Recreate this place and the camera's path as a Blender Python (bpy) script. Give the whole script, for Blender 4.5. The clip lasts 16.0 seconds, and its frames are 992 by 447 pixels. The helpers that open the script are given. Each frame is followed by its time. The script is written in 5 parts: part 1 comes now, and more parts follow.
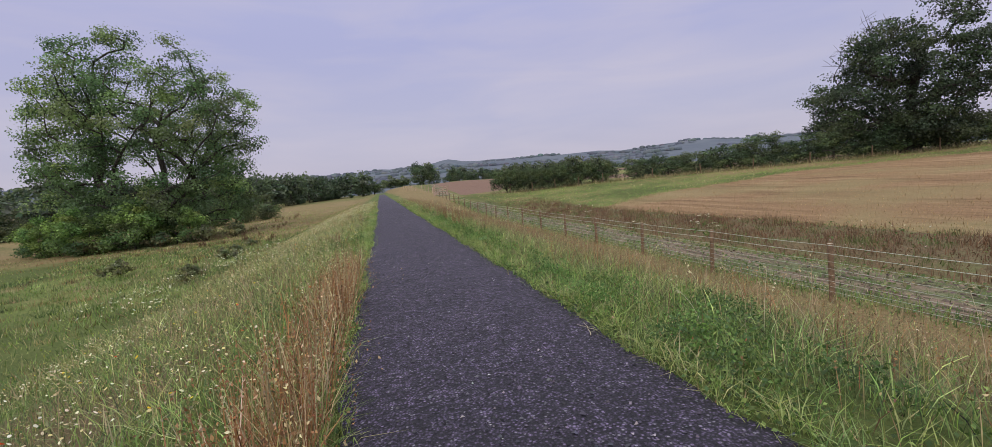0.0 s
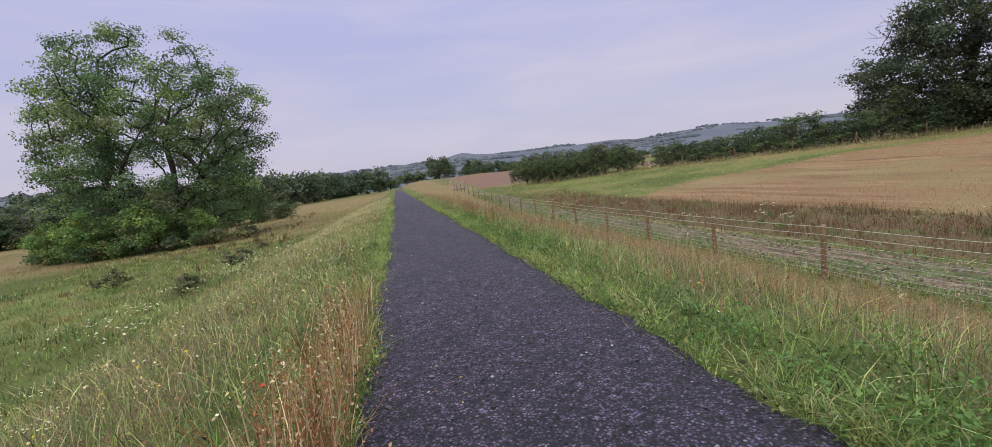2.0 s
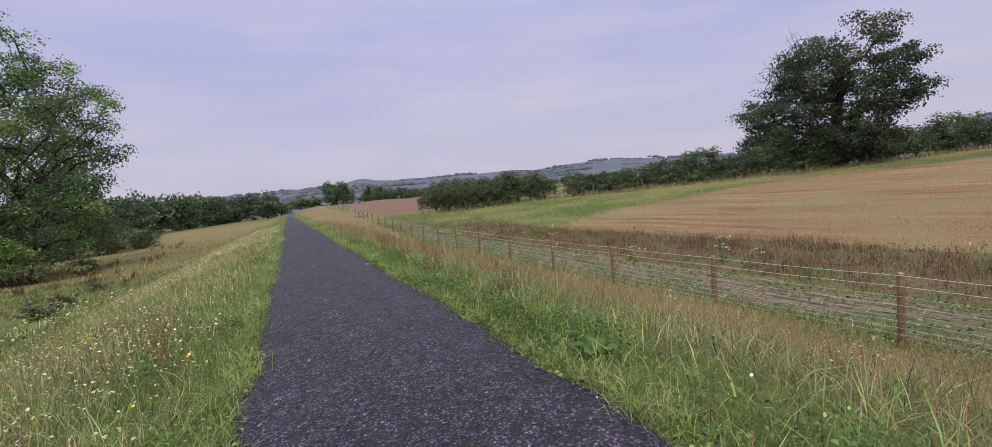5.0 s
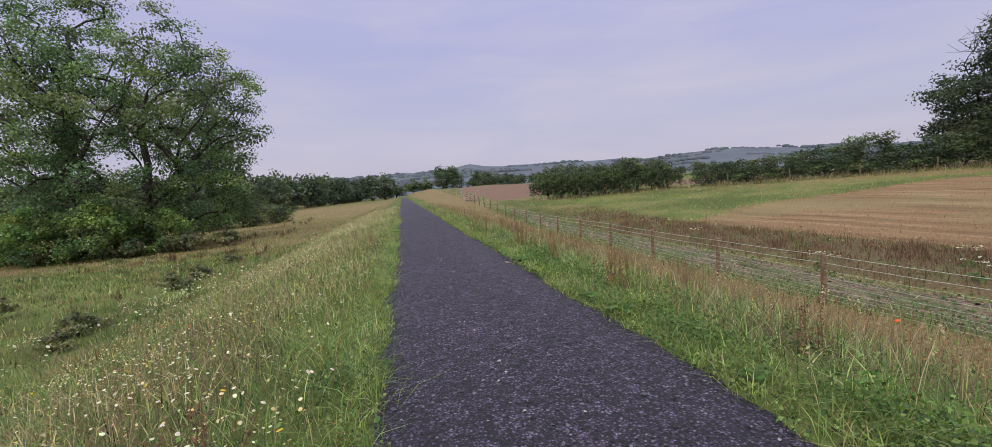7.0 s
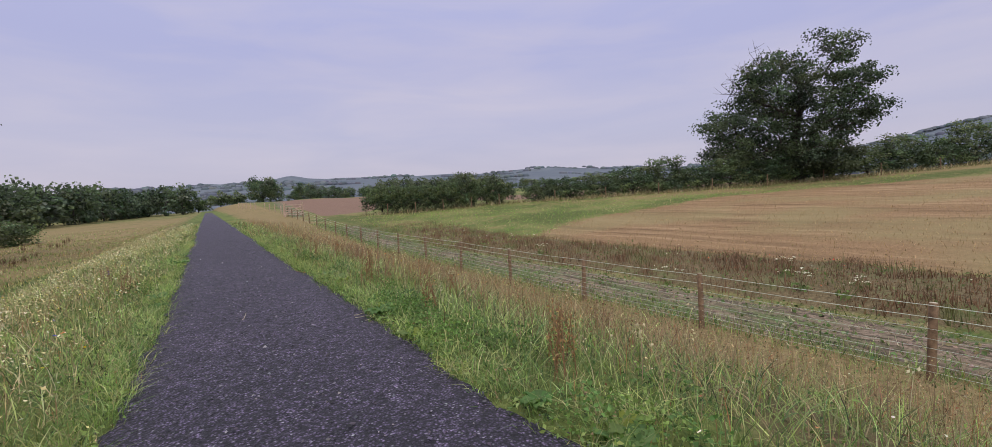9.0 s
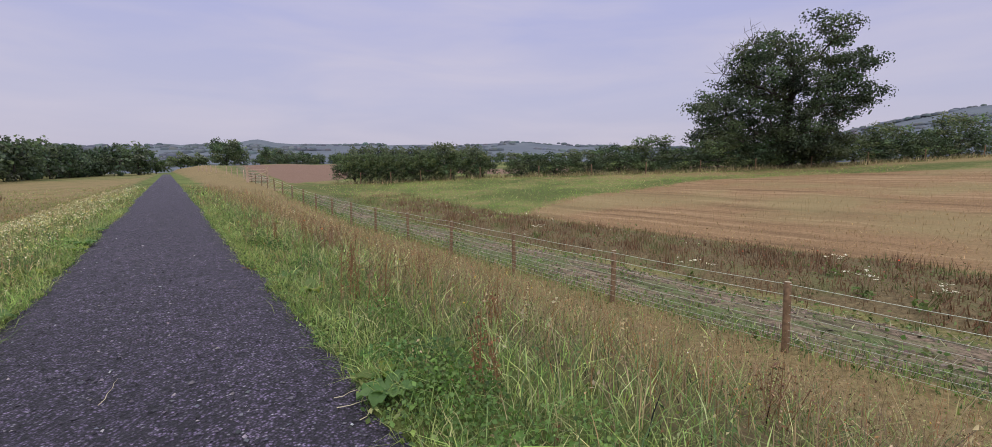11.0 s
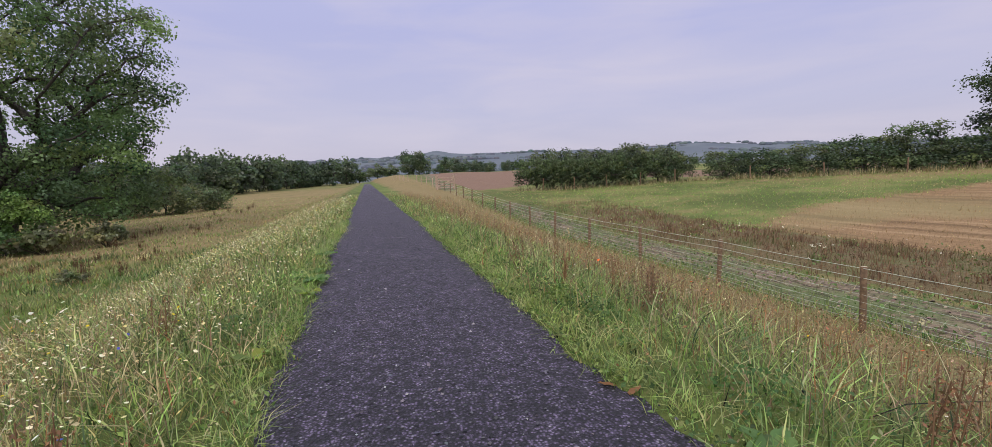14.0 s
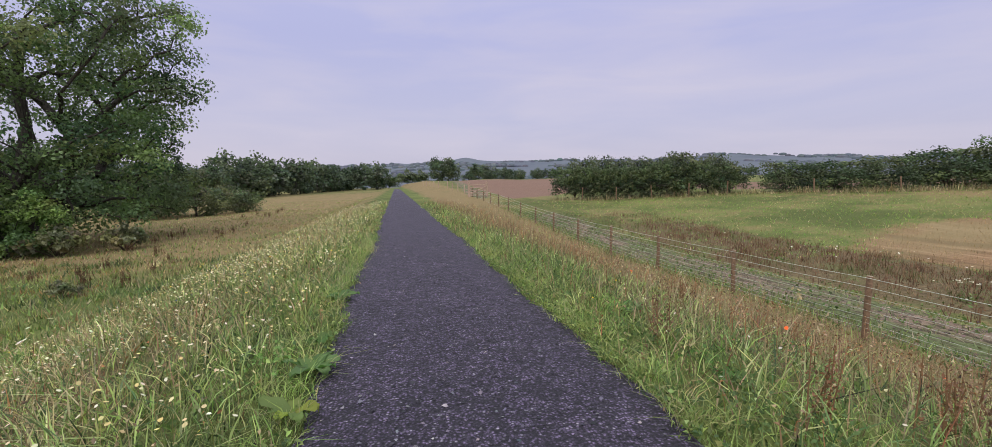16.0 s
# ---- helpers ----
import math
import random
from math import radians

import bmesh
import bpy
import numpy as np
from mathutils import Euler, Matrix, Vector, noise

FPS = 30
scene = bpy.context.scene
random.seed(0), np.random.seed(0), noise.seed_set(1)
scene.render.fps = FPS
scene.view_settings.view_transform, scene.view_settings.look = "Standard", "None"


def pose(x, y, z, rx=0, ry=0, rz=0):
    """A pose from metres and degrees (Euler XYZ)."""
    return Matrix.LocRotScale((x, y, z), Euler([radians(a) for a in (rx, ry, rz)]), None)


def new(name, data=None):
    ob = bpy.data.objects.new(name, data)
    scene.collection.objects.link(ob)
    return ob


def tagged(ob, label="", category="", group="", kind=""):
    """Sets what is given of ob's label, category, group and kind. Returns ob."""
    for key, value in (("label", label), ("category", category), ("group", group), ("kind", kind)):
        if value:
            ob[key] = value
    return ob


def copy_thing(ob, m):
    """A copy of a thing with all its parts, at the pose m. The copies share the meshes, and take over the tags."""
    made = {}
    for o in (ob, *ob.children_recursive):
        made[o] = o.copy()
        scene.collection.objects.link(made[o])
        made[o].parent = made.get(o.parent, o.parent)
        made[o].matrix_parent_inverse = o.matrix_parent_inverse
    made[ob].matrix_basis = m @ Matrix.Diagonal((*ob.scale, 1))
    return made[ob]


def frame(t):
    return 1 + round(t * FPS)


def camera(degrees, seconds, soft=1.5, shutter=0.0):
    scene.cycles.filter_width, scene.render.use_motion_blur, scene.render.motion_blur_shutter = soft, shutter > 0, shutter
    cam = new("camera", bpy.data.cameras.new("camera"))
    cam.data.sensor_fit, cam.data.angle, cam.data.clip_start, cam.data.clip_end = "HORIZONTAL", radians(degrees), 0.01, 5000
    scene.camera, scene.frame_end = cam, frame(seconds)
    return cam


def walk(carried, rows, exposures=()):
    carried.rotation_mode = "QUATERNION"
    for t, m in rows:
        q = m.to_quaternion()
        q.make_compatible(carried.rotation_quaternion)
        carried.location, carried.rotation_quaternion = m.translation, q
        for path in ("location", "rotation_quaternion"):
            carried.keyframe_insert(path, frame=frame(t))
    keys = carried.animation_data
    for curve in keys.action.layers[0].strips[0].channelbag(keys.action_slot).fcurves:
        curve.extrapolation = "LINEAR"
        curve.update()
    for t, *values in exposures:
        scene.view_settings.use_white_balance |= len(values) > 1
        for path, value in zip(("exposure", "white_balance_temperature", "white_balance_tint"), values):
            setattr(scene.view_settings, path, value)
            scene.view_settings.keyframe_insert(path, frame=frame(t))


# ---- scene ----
LENS = 92.4
cam = camera(LENS, 16.0, soft=0.55)
# seconds, x, y, z, yaw, pitch, roll about the line of sight
PATH = [
    (0.0, -0.655, 0.006, 1.240, -13.34, -4.85, -4.39),
    (0.5, -0.709, 0.681, 1.234, -13.27, -4.95, -5.31),
    (1.0, -0.751, 1.408, 1.233, -13.57, -5.91, -6.24),
    (1.5, -0.704, 2.063, 1.245, -18.37, -6.00, -3.25),
    (2.0, -0.674, 2.810, 1.238, -11.32, -5.56, -5.97),
    (2.5, -0.629, 3.516, 1.246, -8.78, -5.12, -5.68),
    (3.0, -0.585, 4.170, 1.259, -17.65, -5.72, -5.34),
    (5.5, -0.596, 7.659, 1.258, -23.49, -3.19, -4.94),
    (6.0, -0.654, 8.364, 1.232, -17.28, -4.22, -1.50),
    (6.5, -0.706, 9.078, 1.276, -14.70, -4.49, -4.33),
    (7.0, -0.778, 9.779, 1.229, -10.96, -4.02, -3.20),
    (7.5, -0.773, 10.423, 1.246, -17.24, -3.45, -5.05),
    (8.0, -0.762, 11.127, 1.242, -17.31, -2.33, -5.28),
    (8.5, -0.636, 11.723, 1.246, -28.00, -2.29, -4.30),
    (11.0, 0.180, 14.981, 1.256, -34.49, -6.57, -0.35),
    (11.5, 0.201, 15.728, 1.258, -30.14, -6.70, -1.05),
    (12.0, 0.077, 16.467, 1.276, -17.81, -7.35, -1.64),
    (12.5, -0.011, 17.141, 1.257, -17.26, -6.97, -2.49),
    (13.0, -0.150, 17.831, 1.239, -16.55, -5.18, -2.11),
    (13.5, -0.258, 18.483, 1.248, -17.26, -5.73, -2.52),
    (14.0, -0.369, 19.225, 1.247, -15.06, -5.61, -1.73),
    (14.5, -0.444, 19.923, 1.249, -13.07, -4.89, 3.28),
    (15.0, -0.469, 20.642, 1.253, -12.98, -5.01, 1.06),
    (15.5, -0.482, 21.337, 1.279, -12.67, -4.91, 3.56),
    (16.0, -0.464, 22.011, 1.263, -11.84, -4.64, -0.53),
]
walk(cam, [(t, pose(x, y, z, 90 + p, 0, w) @ pose(0, 0, 0, 0, 0, r)) for t, x, y, z, w, p, r in PATH],
     exposures=[(0.0, -0.10), (0.5, -0.1), (1.0, 0.07), (1.75, 0.08), (2.5, -0.06), (3.1, 0.12), (5.5, -0.04), (6.0, -0.05), (6.5, 0.22), (7.0, -0.04), (7.5, 0.09), (8.0, -0.12), (8.5, -0.04), (11.3, -0.04), (12.0, 0.14), (13.0, 0.12), (14.0, 0.05), (15.0, 0.06), (16.0, 0.06)])

# ---- world, sun ----
SUN_EL, SUN_AZ = radians(38), radians(205)
world = bpy.data.worlds.new("sky")
scene.world = world
world.use_nodes = True
wn, wl = world.node_tree.nodes, world.node_tree.links
wn.clear()


def wnode(kind, **kw):
    n = wn.new(kind)
    for k, v in kw.items():
        if k == "ins":
            for a, b in v.items():
                n.inputs[a].default_value = b
        elif k == "blend":
            n.blend_type = v
        elif k == "dtype":
            n.data_type = v
        elif k == "op":
            n.operation = v
    return n


sky = wnode("ShaderNodeTexSky")
sky.sky_type = "NISHITA"
sky.sun_disc = False
sky.sun_elevation, sky.sun_rotation = SUN_EL, SUN_AZ
sky.air_density, sky.dust_density = 1.0, 4.0
tc = wnode("ShaderNodeTexCoord")
sep = wnode("ShaderNodeSeparateXYZ")
wl.new(tc.outputs["Generated"], sep.inputs[0])
ramp = wnode("ShaderNodeValToRGB")
e = ramp.color_ramp.elements
e[0].position, e[0].color = 0.0, (0.50, 0.485, 0.625, 1)
e[1].position, e[1].color = 1.0, (2.4, 2.4, 2.5, 1)
for p, c in ((0.05, (0.55, 0.53, 0.665, 1)), (0.12, (0.52, 0.52, 0.70, 1)), (0.28, (0.465, 0.48, 0.74, 1)), (0.44, (0.505, 0.52, 0.79, 1)), (0.7, (1.6, 1.6, 1.75, 1))):
    k = e.new(p)
    k.color = c
wl.new(sep.outputs["Z"], ramp.inputs[0])
stretch = wnode("ShaderNodeMapping")
stretch.inputs["Scale"].default_value = (1.6, 1.6, 9.0)
wl.new(tc.outputs["Generated"], stretch.inputs[0])
cloud = wnode("ShaderNodeTexNoise", ins={"Scale": 1.7, "Detail": 5.0, "Roughness": 0.5, "Distortion": 0.35})
wl.new(stretch.outputs[0], cloud.inputs["Vector"])
cr = wnode("ShaderNodeMapRange", ins={"From Min": 0.35, "From Max": 0.68, "To Min": 0.0, "To Max": 0.5})
wl.new(cloud.outputs["Fac"], cr.inputs[0])
veil = wnode("ShaderNodeMix", dtype="RGBA", ins={7: (0.68, 0.625, 0.725, 1)})
wl.new(cr.outputs[0], veil.inputs[0])
wl.new(ramp.outputs[0], veil.inputs[6])
b_clear = wnode("ShaderNodeBackground", ins={"Strength": 0.06})
b_cloud = wnode("ShaderNodeBackground", ins={"Strength": 1.06})
wl.new(sky.outputs[0], b_clear.inputs[0])
wl.new(veil.outputs[2], b_cloud.inputs[0])
both = wnode("ShaderNodeMixShader", ins={0: 0.9})
wl.new(b_clear.outputs[0], both.inputs[1])
wl.new(b_cloud.outputs[0], both.inputs[2])
wout = wnode("ShaderNodeOutputWorld")
wl.new(both.outputs[0], wout.inputs[0])

sun = new("sun", bpy.data.lights.new("sun", "SUN"))
sun.data.energy, sun.data.angle, sun.data.color = 1.8, radians(35), (1.0, 0.96, 0.9)
sun.matrix_world = pose(0, 0, 60, 90 - math.degrees(SUN_EL), 0, 180 - math.degrees(SUN_AZ))


# ---- materials ----
def material(name):
    m = bpy.data.materials.new(name)
    m.use_nodes = True
    m.node_tree.nodes.clear()
    return m, m.node_tree.nodes, m.node_tree.links


def add(ns, kind, **ins):
    n = ns.new(kind)
    for k, v in ins.items():
        n.inputs[k.replace("_", " ")].default_value = v
    return n


def noise_tex(ns, ls, vec, scale, detail=4.0, rough=0.55):
    n = add(ns, "ShaderNodeTexNoise", Scale=scale, Detail=detail, Roughness=rough)
    ls.new(vec, n.inputs["Vector"])
    return n.outputs["Fac"]


def remap(ns, ls, v, a, b, lo=0.0, hi=1.0):
    n = ns.new("ShaderNodeMapRange")
    for i, x in zip(("From Min", "From Max", "To Min", "To Max"), (a, b, lo, hi)):
        n.inputs[i].default_value = x
    ls.new(v, n.inputs[0])
    return n.outputs[0]


def blend(ns, ls, f, a, b, mode="MIX"):
    n = ns.new("ShaderNodeMix")
    n.data_type, n.blend_type = "RGBA", mode
    for i, v in ((0, f), (6, a), (7, b)):
        if isinstance(v, (tuple, float, int)):
            n.inputs[i].default_value = (*v, 1) if isinstance(v, tuple) else v
        else:
            ls.new(v, n.inputs[i])
    return n.outputs[2]


def calc(ns, ls, op, a, b):
    n = ns.new("ShaderNodeMath")
    n.operation = op
    for i, v in ((0, a), (1, b)):
        if isinstance(v, (float, int)):
            n.inputs[i].default_value = v
        else:
            ls.new(v, n.inputs[i])
    return n.outputs[0]


def finish(ns, ls, colour, rough=0.85, bump=None, depth=0.02, strength=0.6, spec=0.3):
    p = ns.new("ShaderNodeBsdfPrincipled")
    p.inputs["Specular IOR Level"].default_value = spec
    for key, v in (("Base Color", colour), ("Roughness", rough)):
        if isinstance(v, (tuple, float)):
            p.inputs[key].default_value = (*v, 1) if isinstance(v, tuple) else v
        else:
            ls.new(v, p.inputs[key])
    if bump is not None:
        b = add(ns, "ShaderNodeBump", Strength=strength, Distance=depth)
        ls.new(bump, b.inputs["Height"])
        ls.new(b.outputs[0], p.inputs["Normal"])
    o = ns.new("ShaderNodeOutputMaterial")
    ls.new(p.outputs[0], o.inputs[0])
    return p


def place(ns):
    return ns.new("ShaderNodeNewGeometry").outputs["Position"]


def attr(ns, name):
    n = ns.new("ShaderNodeAttribute")
    n.attribute_name = name
    return n


def leaf_material(name, shine=0.45, through_light=0.35, tint=(1.0, 1.0, 1.0)):
    """Thin leaves or blades whose colour is stored leaf by leaf."""
    m, ns, ls = material(name)
    c = attr(ns, "tone").outputs["Color"]
    c = blend(ns, ls, 1.0, c, tint, "MULTIPLY")
    v = noise_tex(ns, ls, place(ns), 0.6, 3.0)
    c = blend(ns, ls, remap(ns, ls, v, 0.3, 0.7, 0.0, 0.35), c, blend(ns, ls, 1.0, c, (1.25, 1.1, 0.8), "MULTIPLY"))
    p = finish(ns, ls, c, shine, spec=0.25)
    t = ns.new("ShaderNodeBsdfTranslucent")
    ls.new(blend(ns, ls, 1.0, c, (1.08, 1.2, 0.75), "MULTIPLY"), t.inputs[0])
    s = add(ns, "ShaderNodeMixShader", Fac=through_light)
    ls.new(p.outputs[0], s.inputs[1])
    ls.new(t.outputs[0], s.inputs[2])
    ls.new(s.outputs[0], ns["Material Output"].inputs[0])
    return m


def plain(name, colour, rough=0.8, scale=8.0, vary=0.35, depth=0.01, metal=0.0):
    """One substance with grain and stains."""
    m, ns, ls = material(name)
    pos = place(ns)
    a = noise_tex(ns, ls, pos, scale, 6.0)
    b = noise_tex(ns, ls, pos, scale * 0.12, 3.0)
    dark = tuple(x * (1 - vary) for x in colour)
    light = tuple(min(1.0, x * (1 + vary)) for x in colour)
    c = blend(ns, ls, remap(ns, ls, a, 0.3, 0.7), dark, light)
    c = blend(ns, ls, remap(ns, ls, b, 0.35, 0.65, 0.0, 0.5), c, blend(ns, ls, 1.0, c, (0.75, 0.78, 0.72), "MULTIPLY"))
    p = finish(ns, ls, c, rough, a, depth)
    p.inputs["Metallic"].default_value = metal
    return m


def ground_material():
    m, ns, ls = material("meadow")
    pos = place(ns)
    fine = noise_tex(ns, ls, pos, 9.0, 8.0, 0.7)
    mid = noise_tex(ns, ls, pos, 0.9, 5.0)
    wide = noise_tex(ns, ls, pos, 0.12, 4.0)
    green = blend(ns, ls, remap(ns, ls, fine, 0.3, 0.7), (0.035, 0.055, 0.016), (0.12, 0.14, 0.045))
    lush = blend(ns, ls, remap(ns, ls, fine, 0.3, 0.7), (0.06, 0.09, 0.022), (0.19, 0.22, 0.07))
    dry = blend(ns, ls, remap(ns, ls, fine, 0.3, 0.7), (0.10, 0.075, 0.035), (0.29, 0.22, 0.11))
    mix = calc(ns, ls, "ADD", calc(ns, ls, "MULTIPLY", mid, 0.5), calc(ns, ls, "MULTIPLY", wide, 0.5))
    zone = attr(ns, "dry").outputs["Fac"]
    f = remap(ns, ls, calc(ns, ls, "ADD", mix, calc(ns, ls, "MULTIPLY", calc(ns, ls, "SUBTRACT", zone, 0.5), 0.6)), 0.42, 0.62)
    c = blend(ns, ls, f, blend(ns, ls, remap(ns, ls, wide, 0.42, 0.6), green, lush), dry)
    # bare strip beside the fence
    drag = ns.new("ShaderNodeMapping")
    drag.inputs["Scale"].default_value = (1.0, 0.22, 1.0)
    ls.new(pos, drag.inputs[0])
    streak = noise_tex(ns, ls, drag.outputs[0], 1.5, 5.0, 0.6)
    bare = blend(ns, ls, remap(ns, ls, fine, 0.35, 0.65), (0.085, 0.06, 0.046), (0.30, 0.22, 0.17))
    bare = blend(ns, ls, remap(ns, ls, streak, 0.45, 0.57, 0.08, 0.95), bare, blend(ns, ls, fine, (0.042, 0.062, 0.022), (0.155, 0.19, 0.082)))
    hay = noise_tex(ns, ls, drag.outputs[0], 6.0, 6.0, 0.65)
    bare = blend(ns, ls, remap(ns, ls, hay, 0.40, 0.50, 0.85, 0.0), bare, (0.045, 0.042, 0.026))
    bare = blend(ns, ls, remap(ns, ls, hay, 0.56, 0.66, 0.0, 0.35), bare, (0.30, 0.27, 0.19))
    k = remap(ns, ls, calc(ns, ls, "ADD", attr(ns, "bare").outputs["Fac"], calc(ns, ls, "MULTIPLY", calc(ns, ls, "SUBTRACT", mid, 0.5), 0.7)), 0.4, 0.6)
    c = blend(ns, ls, k, c, bare)
    # dead weeds and litter along the ditch; under verge grass, painted blade shade
    litter_and_shade = blend(ns, ls, remap(ns, ls, fine, 0.3, 0.7), (0.055, 0.043, 0.024), (0.19, 0.145, 0.08))
    litter_and_shade = blend(ns, ls, remap(ns, ls, mid, 0.5, 0.65, 0.0, 0.7), litter_and_shade, (0.11, 0.125, 0.05))
    k = remap(ns, ls, calc(ns, ls, "ADD", attr(ns, "weedy_and_shade").outputs["Fac"], calc(ns, ls, "MULTIPLY", calc(ns, ls, "SUBTRACT", mid, 0.5), 0.6)), 0.4, 0.6)
    c = blend(ns, ls, k, c, litter_and_shade)
    # cut corn
    turn = ns.new("ShaderNodeMapping")
    turn.inputs["Rotation"].default_value = (0, 0, radians(-4))
    turn.inputs["Scale"].default_value = (1.0, 0.05, 1.0)
    ls.new(pos, turn.inputs[0])
    rows = noise_tex(ns, ls, turn.outputs[0], 1.3, 7.0, 0.65)
    straw = blend(ns, ls, remap(ns, ls, fine, 0.3, 0.7), (0.13, 0.083, 0.045), (0.285, 0.182, 0.10))
    straw = blend(ns, ls, remap(ns, ls, rows, 0.53, 0.61, 0.0, 0.65), straw, (0.105, 0.068, 0.038))
    straw = blend(ns, ls, remap(ns, ls, rows, 0.38, 0.46, 0.6, 0.0), straw, (0.33, 0.235, 0.14))
    straw = blend(ns, ls, remap(ns, ls, wide, 0.46, 0.62, 0.0, 0.6), straw, (0.205, 0.175, 0.085))
    k = remap(ns, ls, calc(ns, ls, "ADD", attr(ns, "stubble").outputs["Fac"], calc(ns, ls, "MULTIPLY", calc(ns, ls, "SUBTRACT", calc(ns, ls, "ADD", calc(ns, ls, "MULTIPLY", mid, 0.5), calc(ns, ls, "MULTIPLY", rows, 0.5)), 0.5), 1.8)), 0.3, 0.7)
    c = blend(ns, ls, k, c, straw)
    # ploughed earth
    soil = blend(ns, ls, remap(ns, ls, fine, 0.3, 0.7), (0.10, 0.062, 0.045), (0.24, 0.155, 0.115))
    k = remap(ns, ls, calc(ns, ls, "ADD", attr(ns, "soil").outputs["Fac"], calc(ns, ls, "MULTIPLY", calc(ns, ls, "SUBTRACT", mid, 0.5), 0.2)), 0.42, 0.58)
    c = blend(ns, ls, k, c, soil)
    # wooded and grazed distance, its haze put into a blue-grey colour
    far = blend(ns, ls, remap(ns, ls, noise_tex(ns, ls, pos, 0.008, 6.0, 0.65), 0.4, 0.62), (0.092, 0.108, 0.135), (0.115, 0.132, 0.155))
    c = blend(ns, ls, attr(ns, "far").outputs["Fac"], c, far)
    near = calc(ns, ls, "SUBTRACT", 1.0, attr(ns, "far").outputs["Fac"])
    finish(ns, ls, c, 0.95, calc(ns, ls, "MULTIPLY", fine, near), 0.05, 0.8, 0.1)
    return m


def path_material():
    m, ns, ls = material("dark_stone_dust")
    pos = place(ns)
    grit = ns.new("ShaderNodeTexVoronoi")
    grit.inputs["Scale"].default_value = 58.0
    ls.new(pos, grit.inputs["Vector"])
    big = ns.new("ShaderNodeTexVoronoi")
    big.inputs["Scale"].default_value = 26.0
    ls.new(pos, big.inputs["Vector"])
    v = ns.new("ShaderNodeSeparateColor")
    ls.new(grit.outputs["Color"], v.inputs[0])
    v2 = ns.new("ShaderNodeSeparateColor")
    ls.new(big.outputs["Color"], v2.inputs[0])
    c = blend(ns, ls, v.outputs[0], (0.005, 0.004, 0.008), (0.262, 0.205, 0.355))
    c = blend(ns, ls, remap(ns, ls, v2.outputs[0], 0.2, 0.9, 0.0, 0.6), c, blend(ns, ls, v.outputs[2], (0.032, 0.025, 0.048), (0.113, 0.089, 0.156)))
    # pale flecks: glints of wet grit put into the colour
    c = blend(ns, ls, calc(ns, ls, "MULTIPLY", calc(ns, ls, "GREATER_THAN", v.outputs[1], 0.95), 0.8), c, (0.34, 0.32, 0.40))
    # crevice shade painted near black into the gaps between grains
    c = blend(ns, ls, remap(ns, ls, grit.outputs["Distance"], 0.25, 0.55, 0.0, 0.9), c, (0.004, 0.004, 0.006))
    clump = noise_tex(ns, ls, pos, 18.0, 6.0, 0.7)
    c = blend(ns, ls, remap(ns, ls, clump, 0.40, 0.56, 0.8, 0.0), c, (0.010, 0.009, 0.015))
    c = blend(ns, ls, remap(ns, ls, clump, 0.56, 0.68, 0.0, 0.28), c, (0.15, 0.125, 0.21))
    wear = noise_tex(ns, ls, pos, 0.9, 5.0)
    c = blend(ns, ls, remap(ns, ls, wear, 0.42, 0.7, 0.0, 0.45), c, blend(ns, ls, 1.0, c, (1.5, 1.45, 1.4), "MULTIPLY"))
    scuff = noise_tex(ns, ls, pos, 3.6, 6.0, 0.65)
    c = blend(ns, ls, remap(ns, ls, scuff, 0.55, 0.68, 0.0, 0.6), c, blend(ns, ls, 1.0, c, (1.7, 1.7, 1.6), "MULTIPLY"))
    c = blend(ns, ls, remap(ns, ls, scuff, 0.33, 0.46, 0.5, 0.0), c, blend(ns, ls, 1.0, c, (0.6, 0.6, 0.66), "MULTIPLY"))
    h = calc(ns, ls, "ADD", calc(ns, ls, "MULTIPLY", grit.outputs["Distance"], -0.5), calc(ns, ls, "MULTIPLY", big.outputs["Distance"], -0.9))
    h = calc(ns, ls, "ADD", h, calc(ns, ls, "MULTIPLY", clump, 1.2))
    finish(ns, ls, c, 0.75, h, 0.03, 1.0, 0.4)
    return m


def bark_material(name, dark, light):
    m, ns, ls = material(name)
    pos = place(ns)
    mp = ns.new("ShaderNodeMapping")
    mp.inputs["Scale"].default_value = (6.0, 6.0, 1.2)
    ls.new(pos, mp.inputs[0])
    f = noise_tex(ns, ls, mp.outputs[0], 2.0, 8.0, 0.65)
    c = blend(ns, ls, remap(ns, ls, f, 0.35, 0.65), dark, light)
    finish(ns, ls, c, 0.9, f, 0.04, 0.8, 0.2)
    return m


MEADOW = ground_material()
STONE_DUST = path_material()
BARK = bark_material("bark", (0.025, 0.022, 0.02), (0.095, 0.084, 0.072))
GRASS = leaf_material("grass_blades", 0.6, 0.38)
STEM = leaf_material("dry_stems", 0.7, 0.2)
LEAF = leaf_material("tree_leaves", 0.5, 0.48)
PETAL = leaf_material("petals", 0.6, 0.3)
GRIT = leaf_material("grit", 0.7, 0.0)
POST_WOOD = plain("post_wood", (0.17, 0.108, 0.066), 0.8, 14.0, 0.4)
POST_TOP = plain("cut_post_end", (0.36, 0.31, 0.23), 0.85, 30.0, 0.3)
PALE_WOOD = plain("weathered_pale_wood", (0.40, 0.29, 0.22), 0.85, 12.0, 0.3)
WIRE = plain("galvanised_wire", (0.50, 0.53, 0.45), 0.55, 40.0, 0.2, 0.001, 0.2)


# ---- geometry helpers ----
RNG = np.random.default_rng(7)


def sstep(a, b, x):
    t = np.clip((np.asarray(x, float) - a) / (b - a), 0, 1)
    return t * t * (3 - 2 * t)


